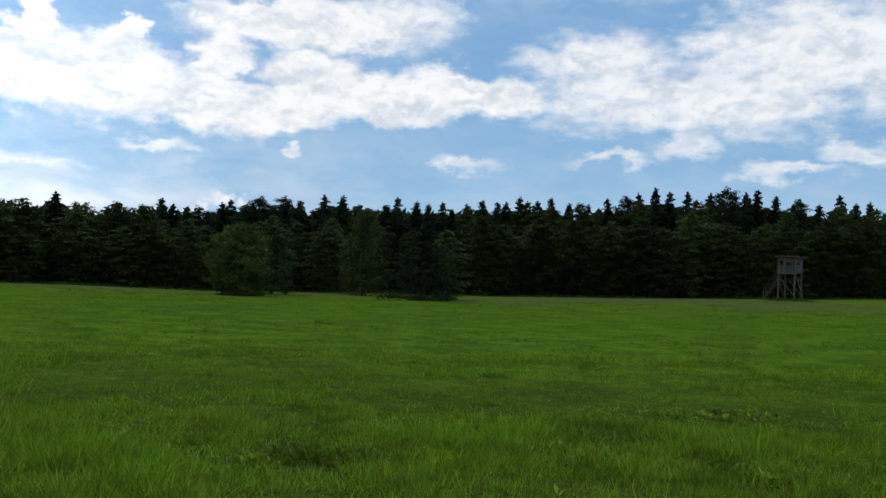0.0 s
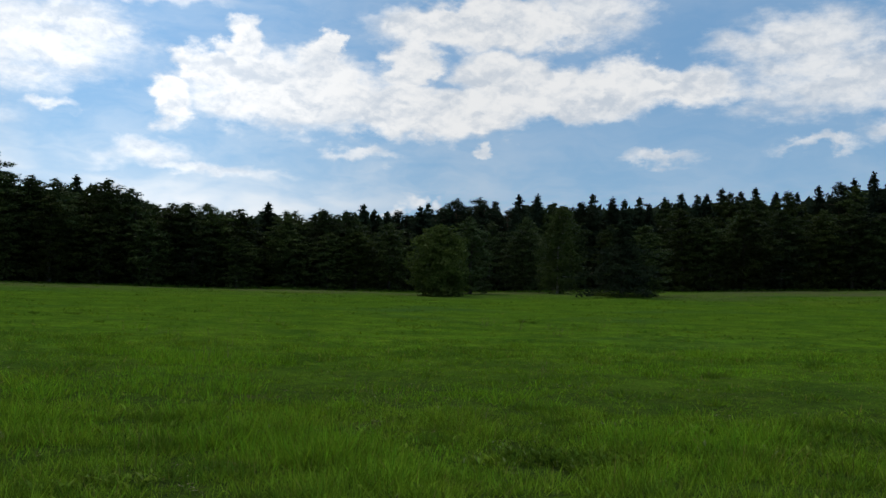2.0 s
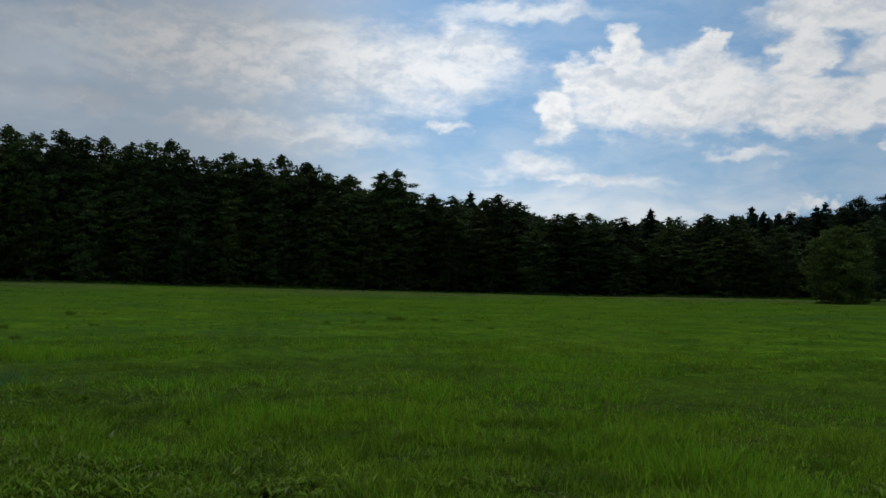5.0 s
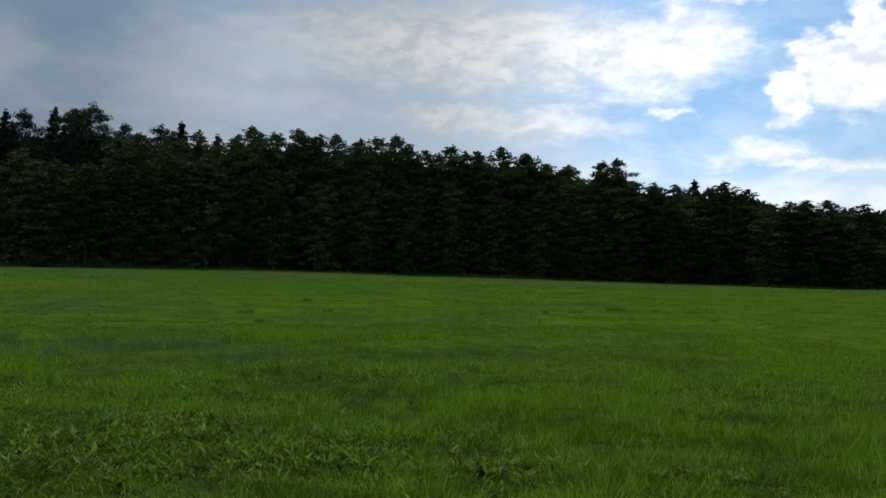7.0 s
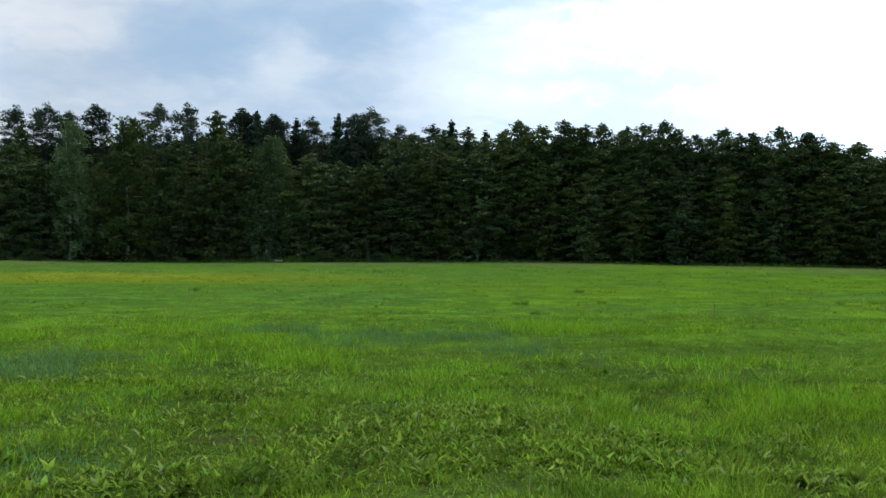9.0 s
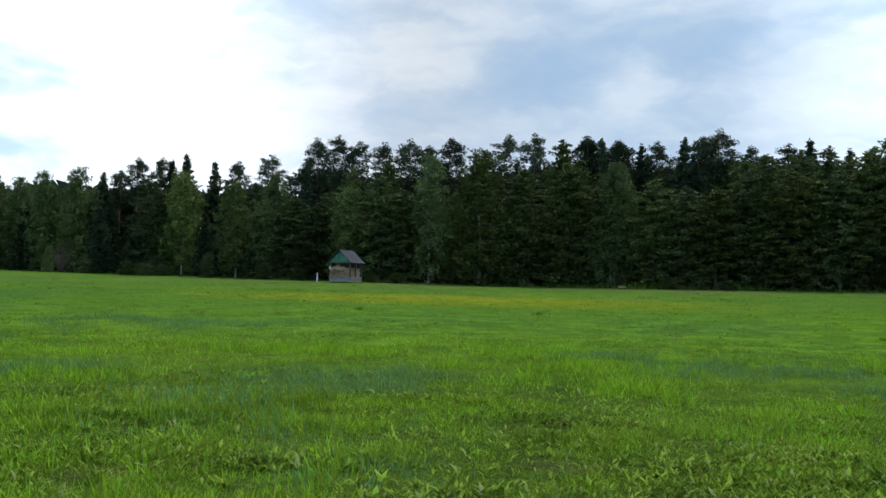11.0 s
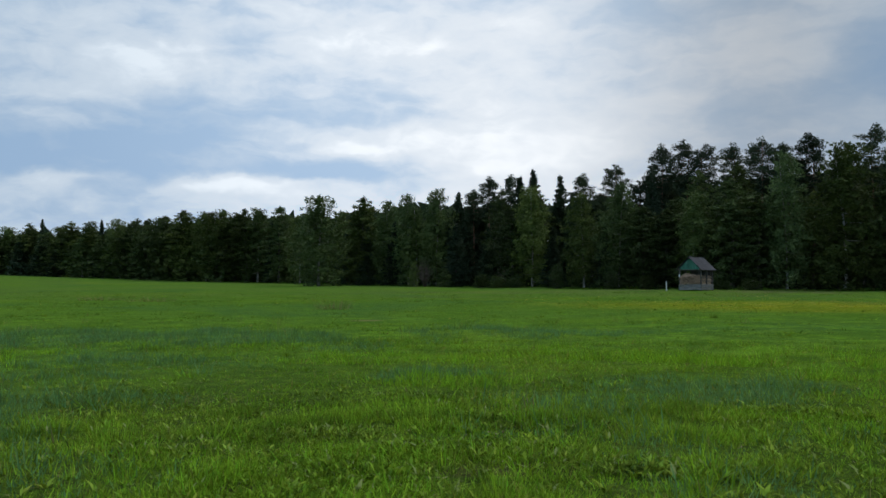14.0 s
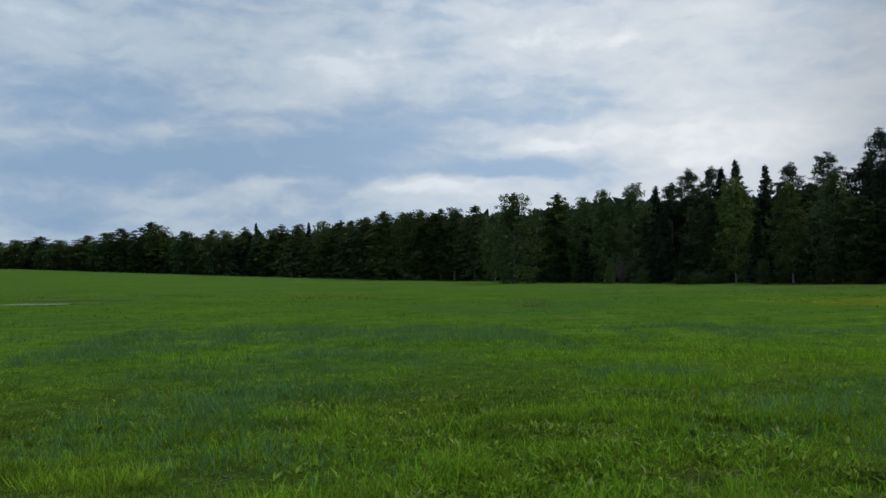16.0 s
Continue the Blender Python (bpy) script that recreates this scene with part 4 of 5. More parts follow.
def strips_mesh(name, rings, mats):
    """Many bent blades; rings has the shape (n, k, 2, 3): k pairs of points from the root to the tip."""
    n, k = rings.shape[:2]
    base = (np.arange(n) * 2 * k)[:, None, None]
    row = (np.arange(k - 1) * 2)[None, :, None]
    quad = np.array([0, 1, 3, 2])[None, None, :]
    idx = (base + row + quad).reshape(-1, 4)
    me = bpy.data.meshes.new(name)
    me.vertices.add(n * k * 2)
    me.vertices.foreach_set("co", np.ascontiguousarray(rings, dtype=np.float32).ravel())
    me.loops.add(idx.size)
    me.loops.foreach_set("vertex_index", np.ascontiguousarray(idx, dtype=np.int32).ravel())
    me.polygons.add(len(idx))
    me.polygons.foreach_set("loop_start", np.arange(0, idx.size, 4, dtype=np.int32))
    me.polygons.foreach_set("loop_total", np.full(len(idx), 4, dtype=np.int32))
    for m in mats:
        me.materials.append(m)
    me.update(calc_edges=True)
    return me


def blades(x, y, z, height, width, lean, k=3, facing=None):
    """Blades rooted at x, y, z that bow over by lean times their height."""
    n = len(x)
    head = rng.random(n) * 6.28 if facing is None else facing
    side = head + 1.57 + rng.normal(size=n) * 0.5
    out = np.zeros((n, k, 2, 3))
    for i in range(k):
        f = i / (k - 1)
        w = width * (1 - f ** 1.6) * 0.5 + 0.0006
        px, py, pz = x + np.cos(head) * lean * height * f * f, y + np.sin(head) * lean * height * f * f, z + height * (f - 0.25 * lean * f * f)
        for j, s in ((0, -1), (1, 1)):
            out[:, i, j, 0], out[:, i, j, 1], out[:, i, j, 2] = px + np.cos(side) * w * s, py + np.sin(side) * w * s, pz
    return out


def lumps(x, y, scale, seed):
    """A cheap smooth random field between 0 and 1."""
    g = np.random.default_rng(seed)
    v = np.zeros_like(x)
    for i in range(7):
        a, f, p = g.random() * 6.28, scale * (0.5 + 1.4 * g.random()), g.random() * 6.28
        v += np.sin((x * np.cos(a) + y * np.sin(a)) * f + p + 1.3 * np.sin((x * np.sin(a) - y * np.cos(a)) * f * 0.7 + p * 2))
    return 1 / (1 + np.exp(-v * 1.1))


def scatter(count, r0, r1, a0=-20.0, a1=168.0):
    r = np.sqrt(r0 * r0 + (r1 * r1 - r0 * r0) * rng.random(count))
    a = a0 + (a1 - a0) * rng.random(count)
    th = np.radians(a)
    return -np.sin(th) * r, np.cos(th) * r, ground_many(a, r), a, r


GRASS = grass_material("meadow_grass", (0.195, 0.305, 0.021), 0.42, low=0.6, high=2.3)
MID_GRASS = grass_material("meadow_grass_beyond", (0.155, 0.265, 0.019), 0.3, low=0.8, high=1.95, lively=0.75, upright=0.4)
FAR_GRASS = grass_material("meadow_grass_distant", (0.13, 0.22, 0.016), 0.15, dry_glint_share=0.02, low=0.80, high=1.45, lively=0.5, upright=0.1)
SEDGE = grass_material("sedge", (0.070, 0.172, 0.086), 0.75, (0.12, 0.11, 0.05), 0.03, 0.85, 1.7, 0.4, 0.3)
# the pale share of the weed leaves paints the glints of glossy leaves
WEED = grass_material("weed_leaf", (0.265, 0.370, 0.055), 0.6, (0.21, 0.26, 0.09), 0.06, 0.35, 1.6)
LUSH = grass_material("lush_grass", (0.155, 0.330, 0.018), 0.85, dry_glint_share=0.01, low=0.8, high=1.9, lively=0.25, upright=0.25)
DARK_GRASS = grass_material("tussock_grass", (0.082, 0.162, 0.027), 0.6, (0.14, 0.12, 0.05), 0.08, 0.65, 1.5, 0.5, 0.3)
DEAD = grass_material("dead_leaf", (0.20, 0.155, 0.085), 0.9, (0.30, 0.25, 0.16), 0.35, 0.4, 1.6, 0.2)
STRAW = grass_material("dry_stalk", (0.17, 0.13, 0.06), 0.9, (0.20, 0.16, 0.09), 0.4)
FLOWER = material("buttercup")[0]
N = Net(FLOWER.node_tree)
b = N.n("ShaderNodeBsdfPrincipled", ins={"Base Color": (0.46, 0.38, 0.02, 1), "Roughness": 0.6})
N.n("ShaderNodeOutputMaterial", ins={0: b.outputs[0]})


def sward(name, label, count, r0, r1, tall, thin, k, mat, keep, lean=0.55, bunch=0.12):
    """A stretch of grass: blades in small bunches, thinner and shorter on the poor spots."""
    per = 9
    x, y, z, a, r = scatter(count // per, r0, r1)
    poor = lumps(x, y, 0.9, 5) * 0.6 + lumps(x, y, 2.6, 6) * 0.4
    ok = keep(x, y, a, r) * (0.7 + 0.3 * (poor > 0.22)) > rng.random(len(x))
    x, y, z, poor = x[ok], y[ok], z[ok], poor[ok]
    high = tall * (0.5 + 0.6 * lumps(x, y, 0.45, 8) + 0.9 * lumps(x, y, 2.2, 18) ** 2) * (0.75 + 0.4 * poor) * np.exp(0.2 * rng.normal(size=len(x)))
    rep = lambda v: np.repeat(v, per)
    n = len(x) * per
    head = rng.random(n) * 6.28
    spread = bunch * np.sqrt(rng.random(n))
    bx, by = rep(x) + np.cos(head) * spread, rep(y) + np.sin(head) * spread
    h = rep(high) * (0.5 + 0.8 * rng.random(n))
    ring = blades(bx, by, rep(z) - 0.02, h, thin * (0.7 + 0.6 * rng.random(n)), lean * (0.3 + 1.2 * rng.random(n)), k, head)
    me = strips_mesh(name, ring, [mat]) if k > 2 else quads_mesh(name, np.stack([ring[:, 0, 0], ring[:, 0, 1], ring[:, 1].mean(axis=1)], axis=1), [mat])
    return tagged(new(name, me), label, "grass", "", "stuff")


def spots(places, x, y):
    """1 within the spots (bearing, distance, half breadth, half depth), fading at their ragged rims."""
    v = np.zeros_like(x)
    rim = lumps(x, y, 1.1, 77) - 0.5
    for sa, sr, wide, deep in places:
        th = math.radians(sa)
        u = (-math.cos(th) * x - math.sin(th) * y) / wide
        w = (-math.sin(th) * x + math.cos(th) * y - sr) / deep
        v = np.maximum(v, np.clip(1.2 * (1.0 - np.sqrt(u * u + w * w) + rim * 0.9), 0, 1))
    return v


# sedge beds, worn spots and stands of broad-leaved weeds: bearing, distance, half breadth, half depth
BEDS = [(83, 18.6, 2.6, 2.4), (73, 16, 1.3, 1.2), (106, 9.5, 1.8, 1.6), (109, 14, 2.2, 2.2), (90.5, 20.5, 1.6, 1.2), (144, 20, 3.4, 5.5), (139, 29, 6.0, 6.0), (130, 25, 3.0, 2.5), (148, 13, 2.0, 3.0), (152, 26, 5.0, 8.0), (116, 30, 4.0, 3.0),
        (101, 15, 1.6, 1.2), (112, 12, 1.6, 1.5), (122, 17, 1.5, 1.5), (104, 7.6, 1.4, 1.0), (99, 8.2, 1.0, 0.6), (108, 10, 2.0, 1.2), (146, 8.5, 1.5, 1.2), (155, 11, 2.0, 2.0)]
BARE = [(36.1, 13.4, 0.45, 0.35), (29.7, 10.6, 0.35, 0.3), (42.8, 17.9, 0.5, 0.5), (71.6, 10.2, 0.6, 0.25), (91.7, 8.3, 0.5, 0.3), (68.6, 6.8, 0.4, 0.3), (133.3, 7.6, 0.35, 0.25), (141, 10.6, 0.45, 0.4), (117, 8.3, 0.7, 0.5), (119.5, 9.6, 0.5, 0.3), (64, 7.9, 0.5, 0.3), (126.8, 39.9, 1.2, 1.0),
        (8, 12.5, 0.4, 0.3), (19, 8.0, 0.4, 0.3), (52, 9.0, 0.4, 0.3), (110, 9.4, 0.4, 0.3), (150, 8.0, 0.5, 0.3), (60, 14.5, 0.6, 0.4)]
# stands of taller, fresher grass
FRESH = [(89, 14, 1.7, 1.5), (81, 11, 1.5, 1.3), (67, 9, 1.1, 1.1), (92, 17.5, 2.0, 1.2), (77, 13.6, 1.4, 1.2), (97, 11.5, 1.0, 0.8), (58, 11, 1.6, 1.2), (48, 9.5, 1.5, 1.2), (35, 9, 1.6, 1.2), (24, 14, 2.2, 1.5), (10, 10, 1.5, 1.2), (119, 15, 1.8, 1.3), (128, 12, 1.3, 1.0), (138, 9.5, 1.2, 0.9), (111, 20, 2.4, 1.5), (70, 21, 2.6, 1.6)]
sedge_at = lambda x, y, a, r: spots(BEDS, x, y)
whole = lambda x, y, a, r: (1 - 0.85 * (lumps(x, y, 4.6, 88) < np.where(a > 55, 0.31, 0.22))) * (1 - 0.85 * spots(BARE, x, y)) * (1 - 0.6 * spots(BEDS, x, y))
far_whole = lambda x, y, a, r: whole(x, y, a, r) * (r < np.interp(a, EDGE_AZ, EDGE_R)) * np.clip(1.3 - r / 130, 0.4, 1)
sward("meadow_grass", "fresh green meadow grass of uneven height", 420000, 5.6, 12.5, 0.105, 0.011, 2, GRASS, whole, 0.75, 0.12)
sward("meadow_grass", "short green grass close to the walk", 40000, 0.8, 5.6, 0.07, 0.009, 2, GRASS, whole, 0.7, 0.1)
sward("meadow_grass", "green meadow grass further off", 220000, 12.5, 27.0, 0.085, 0.028, 2, MID_GRASS, whole, 1.0, 0.2)
sward("meadow_grass", "green tufts of grass far out on the meadow", 170000, 27.0, 112.0, 0.075, 0.14, 2, FAR_GRASS, far_whole, 1.6, 0.3)
sward("sedge", "blue-green sedge in broad patches", 420000, 6.0, 34.0, 0.14, 0.018, 2, SEDGE, sedge_at, 0.6, 0.2)
sward("lush_grass", "stands of taller fresh green grass", 420000, 6.0, 24.0, 0.15, 0.016, 2, LUSH, lambda x, y, a, r: np.maximum(spots(FRESH, x, y), 0.3 * (lumps(x, y, 0.5, 91) > 0.8)), 0.6, 0.16)
sward("dry_stalk", "thin dry stalks among the grass", 6000, 6.0, 40.0, 0.30, 0.006, 3, STRAW, lambda x, y, a, r: (lumps(x, y, 0.6, 31) > 0.6) * 1.0, 0.4, 0.2)


def leafage(name, label, x, y, z, per, low, high, slim, rise, lift, mat):
    """Plants of per pointed leaves each, low to high metres long, broadest in the middle."""
    n = len(x) * per
    head = rng.random(n) * 6.28
    long = np.repeat(0.7 + 0.6 * rng.random(len(x)), per) * (low + (high - low) * rng.random(n))
    ring = blades(np.repeat(x, per) + np.cos(head) * 0.02, np.repeat(y, per) + np.sin(head) * 0.02, np.repeat(z + lift * rng.random(len(x)), per) + 0.3 * lift * rng.random(n),
                  rise * (0.5 + 0.8 * rng.random(n)) * long, 0.0, 0.8 / rise * (0.5 + 0.7 * rng.random(n)), 3, head)
    mid = ring.mean(axis=2)
    across = np.stack([-np.sin(head), np.cos(head), np.zeros(n)], 1)[:, None, :]
    half = np.array([0.4, 1.0, 0.06])[None, :, None] * (long * slim * (0.7 + 0.6 * rng.random(n)))[:, None, None]
    ring = np.stack([mid - across * half, mid + across * half], axis=2)
    return tagged(new(name, strips_mesh(name, ring, [mat])), label, "weeds", "", "stuff")


# broad-leaved weeds in patches close to the walk, with dead leaves and bare soil between them
LEAFY = [(127.5, 8.0, 1.6, 1.1), (124, 7.2, 1.2, 0.6), (118.5, 11, 1.5, 0.9), (123.5, 13.3, 1.6, 0.7), (113.5, 8.3, 1.1, 0.6), (85.5, 7.2, 1.6, 0.8), (82, 8.5, 1.6, 0.7), (65, 7.2, 1.2, 0.6), (135, 7.0, 1.0, 0.6), (94, 9.0, 1.3, 0.7), (76, 9.5, 1.5, 0.6), (98, 6.9, 1.2, 0.6),
         (89, 10.6, 1.2, 0.5), (100, 12.5, 1.0, 0.5), (107, 8.2, 0.9, 0.5), (70, 8.0, 1.3, 0.7), (121, 9.0, 1.2, 0.7), (131, 10.2, 1.0, 0.6), (2.1, 9.5, 0.7, 0.4), (-6, 14.0, 1.0, 0.7), (-9.5, 9.0, 0.8, 0.6), (16, 8.4, 0.8, 0.4), (44, 7.4, 0.9, 0.5)]
x, y, z, a, r = scatter(60000, 5.5, 13.5)
leafy = spots(LEAFY, x, y)
ok = np.maximum(leafy * 0.95, 0.35 * (lumps(x, y, 0.8, 41) * 0.6 + lumps(x, y, 3.0, 42) * 0.4 > 0.30 + 0.4 * rng.random(len(x))) * np.clip((a - 30) / 35, 0.3, 1)) * np.clip((14.5 - r) / 5, 0, 1) * (1 - 0.8 * spots(BEDS + BARE, x, y)) > rng.random(len(x))
leafage("weeds", "broad-leaved light green weeds in the grass", x[ok], y[ok], z[ok], 4, 0.05, 0.100, 0.13, 0.70, 0.06, WEED)
x, y, z, a, r = scatter(20000, 5.5, 16.0, -18, 168)
ok = np.maximum(0.9 * spots(LEAFY, x, y), 0.10 * (lumps(x, y, 0.9, 45) > 0.6) * (a > 55)) > rng.random(len(x))
leafage("weeds", "rosettes of long pointed dandelion leaves in the grass", x[ok], y[ok], z[ok], 7, 0.08, 0.15, 0.12, 0.60, 0.02, WEED)
x, y, z, a, r = scatter(26000, 5.5, 20.0)
ok = np.maximum(0.8 * spots(LEAFY, x, y), np.maximum(0.9 * spots(BARE, x, y), 0.25 * (lumps(x, y, 1.6, 47) > 0.62))) > rng.random(len(x))
leafage("dead_leaves", "brown and straw-coloured dead leaves between the weeds", x[ok], y[ok], z[ok], 3, 0.04, 0.09, 0.10, 0.25, 0.03, DEAD)

# tall grass along the foot of the wood
n = 26000
a = -19 + 186 * rng.random(n)
r = np.interp(a, EDGE_AZ, EDGE_R) - 1.5 + 4.5 * rng.random(n) ** 1.4
th = np.radians(a)
x, y, z = -np.sin(th) * r, np.cos(th) * r, ground_many(a, r)
h = (0.12 + 0.25 * rng.random(n)) * (0.5 + 0.9 * lumps(x, y, 0.25, 51)) * np.where((a > 81) & (a < 94), 2.6, 1.0)
tagged(new("tall_grass", strips_mesh("tall_grass", blades(x, y, z - 0.03, h, 0.12 + 0.08 * rng.random(n), 0.3 * rng.random(n), 2), [DARK_GRASS])),
       "tall rank grass along the foot of the wood", "grass", "", "stuff")

# a belt of buttercups in the middle distance
n = 7000
a = 101 + 10.5 * rng.normal(size=n)
r = 58 + 6.5 * rng.normal(size=n)
ok = (r > 40) & (r < 85) & (a > 76) & (a < 122)
a, r = a[ok], r[ok]
th = np.radians(a)
x, y = -np.sin(th) * r, np.cos(th) * r
ok = lumps(x, y, 0.12, 61) * 0.5 + lumps(x, y, 0.6, 62) * 0.5 > 0.2 + 0.7 * rng.random(len(x))
x, y, a, r = x[ok], y[ok], a[ok], r[ok]
z = ground_many(a, r) + 0.25 + 0.12 * rng.random(len(x))
me = quads_mesh("buttercups", sprays(np.stack([x, y, z], 1), np.full(len(x), 0.2), 0.3, 2, 0.03, 0.0, 0.9, 0.4), [FLOWER])
tagged(new("buttercups", me), "belt of yellow buttercups in the meadow", "flowers", "", "stuff")


def tussock(tall, wide, mat, count, thick=0.022):
    """A bunch of rushes or coarse grass."""
    n = count
    head = rng.random(n) * 6.28
    s = wide * np.sqrt(rng.random(n))
    return strips_mesh("grass_tussock", blades(np.cos(head) * s, np.sin(head) * s, np.full(n, -0.03), tall * (0.5 + 0.6 * rng.random(n)),
                                               np.full(n, thick), 0.2 + 0.6 * rng.random(n), 3, head), [mat])


TUSSOCKS = [(45.5, 33.2), (49.1, 39.3), (46.9, 39.5), (19.3, 39.5), (53.8, 35.8), (51.1, 38.9), (21.7, 16.1), (17.4, 12.4), (25.2, 9.2), (73.4, 26.5), (69.3, 32.9), (55.7, 34.7), (67.0, 17.9), (105.5, 42.2), (94.4, 41.1), (19.9, 40.1), (19.3, 12.6), (24.8, 11.1), (14.0, 9.3), (2.6, 22.1), (8.3, 18.2), (70.7, 40.3), (74.3, 31.6), (51.7, 39.1)]
meshes = [tussock(0.40, 0.30, DARK_GRASS, 90) for _ in range(4)]
for a, r in TUSSOCKS:
    ob = tagged(new("grass_tussock", pick.choice(meshes)), "dark tussock of coarse grass in the meadow", "tussock", "tussocks in the meadow")
    s = 0.6 + r / 140
    ob.matrix_basis = Matrix.Translation(on_ground(a, r)) @ Matrix.Rotation(pick.uniform(0, 6.28), 4, "Z") @ Matrix.Diagonal((s * pick.uniform(0.6, 1.3), s * pick.uniform(0.6, 1.3), min(s, 1.2) * pick.uniform(0.4, 0.75), 1))

# coarse clumps all over the meadow, in loose groups
n = 6000
x, y, z, a, r = scatter(n, 11.0, 98.0)
ok = (lumps(x, y, 0.22, 71) * 0.5 + lumps(x, y, 0.9, 72) * 0.5 > 0.42 + 0.4 * rng.random(n)) & (r < np.interp(a, EDGE_AZ, EDGE_R) - 2)
x, y, z, r = x[ok], y[ok], z[ok], r[ok]
per = 9
wide = np.repeat(0.18 + 0.3 * rng.random(len(x)) + 0.004 * r, per)
head = rng.random(len(x) * per) * 6.28
off = wide * np.sqrt(rng.random(len(wide)))
rep = lambda v: np.repeat(v, per)
ring = blades(rep(x) + np.cos(head) * off, rep(y) + np.sin(head) * off, rep(z) - 0.02, rep(0.07 + 0.09 * rng.random(len(x)) ** 2) * (0.6 + 0.6 * rng.random(len(wide))), 0.02 + rep(r) * 0.0012, 0.3 + 0.6 * rng.random(len(wide)), 2, head)
me = quads_mesh("coarse_grass", np.stack([ring[:, 0, 0], ring[:, 0, 1], ring[:, 1].mean(axis=1)], axis=1), [DARK_GRASS])
tagged(new("coarse_grass", me), "scattered clumps of coarse darker grass", "grass", "", "stuff")

SHRUB = bark_material("twig", (0.06, 0.042, 0.032), (0.11, 0.08, 0.062))


def twig_bush(name, label, a, r, tall, wide, count, mat):
    """A bare bush: many thin crooked stems from one foot."""
    verts, faces = [], []
    for _ in range(count):
        h, t = pick.uniform(0, 6.28), pick.uniform(0.2, 1.0)
        tip = Vector((math.cos(h) * wide * t, math.sin(h) * wide * t, tall * (1.05 - 0.45 * t * t) * pick.uniform(0.35, 1.0)))
        mid = Vector((tip.x * 0.6 + pick.uniform(-0.1, 0.1), tip.y * 0.6 + pick.uniform(-0.1, 0.1), tip.z * 0.55))
        limb(verts, faces, [(0, 0, 0), mid, tip], [0.018, 0.012, 0.005], 3)
        for q in range(3):
            e = mid.lerp(tip, 0.2 + 0.25 * q)
            f = e + Vector((pick.uniform(-0.5, 0.5), pick.uniform(-0.5, 0.5), pick.uniform(0.2, 0.7)))
            limb(verts, faces, [e, f], [0.009, 0.003], 3)
    ob = tagged(new(name, mesh_from(name, verts, faces, [mat])), label, "bush")
    ob.matrix_basis = Matrix.Translation(on_ground(a, r, 0.03))
    return ob


twig_bush("bare_bush", "leafless grey-brown bush at the edge of the wood", 123.2, 143, 4.8, 1.9, 110, SHRUB)
twig_bush("bare_bush", "leafless brown bush among young trees", 118.4, 131, 2.6, 1.3, 60, SHRUB)
stand = tussock(0.9, 1.2, STRAW, 170, 0.014)
for a, r, words in ((128.8, 55, "brown stand of last year's weeds in the meadow"), (142.7, 79, "low brown weeds far out in the meadow"), (139.8, 75, "low brown weeds far out in the meadow")):
    ob = tagged(new("dry_weeds", stand), words, "weeds")
    ob.matrix_basis = Matrix.Translation(on_ground(a, r)) @ Matrix.Rotation(a, 4, "Z") @ Matrix.Diagonal((1.7, 1.7, 0.5, 1) if r > 70 else (1, 1, 1, 1))

# dark blades; below conifer and oak their colour stands in for tree shade
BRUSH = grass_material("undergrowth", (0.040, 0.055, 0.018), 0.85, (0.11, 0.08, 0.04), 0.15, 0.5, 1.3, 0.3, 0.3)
for a, r, wide, tall, words in ((13.7, 84.6, 2.7, 0.5, "undergrowth on the mound, the conifer's shade put in its dark colour"), (-8.28, 105.6, 2.4, 0.3, "dry brownish growth on the mound below the hide"), (25.12, 89.6, 2.2, 0.3, "grass below the oak, the shade put in its dark colour")):
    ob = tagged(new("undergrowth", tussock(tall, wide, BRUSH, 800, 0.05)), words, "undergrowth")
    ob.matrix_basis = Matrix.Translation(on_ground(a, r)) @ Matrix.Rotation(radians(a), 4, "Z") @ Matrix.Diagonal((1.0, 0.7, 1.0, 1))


# ---------------------------------------------------------------- built things


def part(name, bm, mat, parent, label=""):
    """Links a bmesh as one mesh object under a thing or a part."""
    me = bpy.data.meshes.new(name)
    bm.normal_update()
    bm.to_mesh(me)
    bm.free()
    me.materials.append(mat)
    ob = new(name, me)
    ob.parent = parent
    return tagged(ob, label)


def box(bm, x0, x1, y0, y1, z0, z1, bevel=0.012):
    """Adds a bevelled board."""
    got = bmesh.ops.create_cube(bm, size=1.0)["verts"]
    bmesh.ops.scale(bm, vec=(x1 - x0, y1 - y0, z1 - z0), verts=got)
    bmesh.ops.translate(bm, vec=((x0 + x1) / 2, (y0 + y1) / 2, (z0 + z1) / 2), verts=got)
    if bevel:
        bmesh.ops.bevel(bm, geom=list({e for v in got for e in v.link_edges}), offset=bevel, segments=1, affect="EDGES")
    return bm


def board(p, q, w, t, roll=0.0):
    """A beam from p to q, w wide and t thick."""
    p, q = Vector(p), Vector(q)
    bm = bmesh.new()
    box(bm, -w / 2, w / 2, -t / 2, t / 2, 0, (q - p).length, min(w, t) * 0.12)
    turn = (q - p).to_track_quat("Z", "Y").to_matrix().to_4x4()
    bmesh.ops.transform(bm, matrix=Matrix.Translation(p) @ turn @ Matrix.Rotation(roll, 4, "Z"), verts=bm.verts)
    return bm


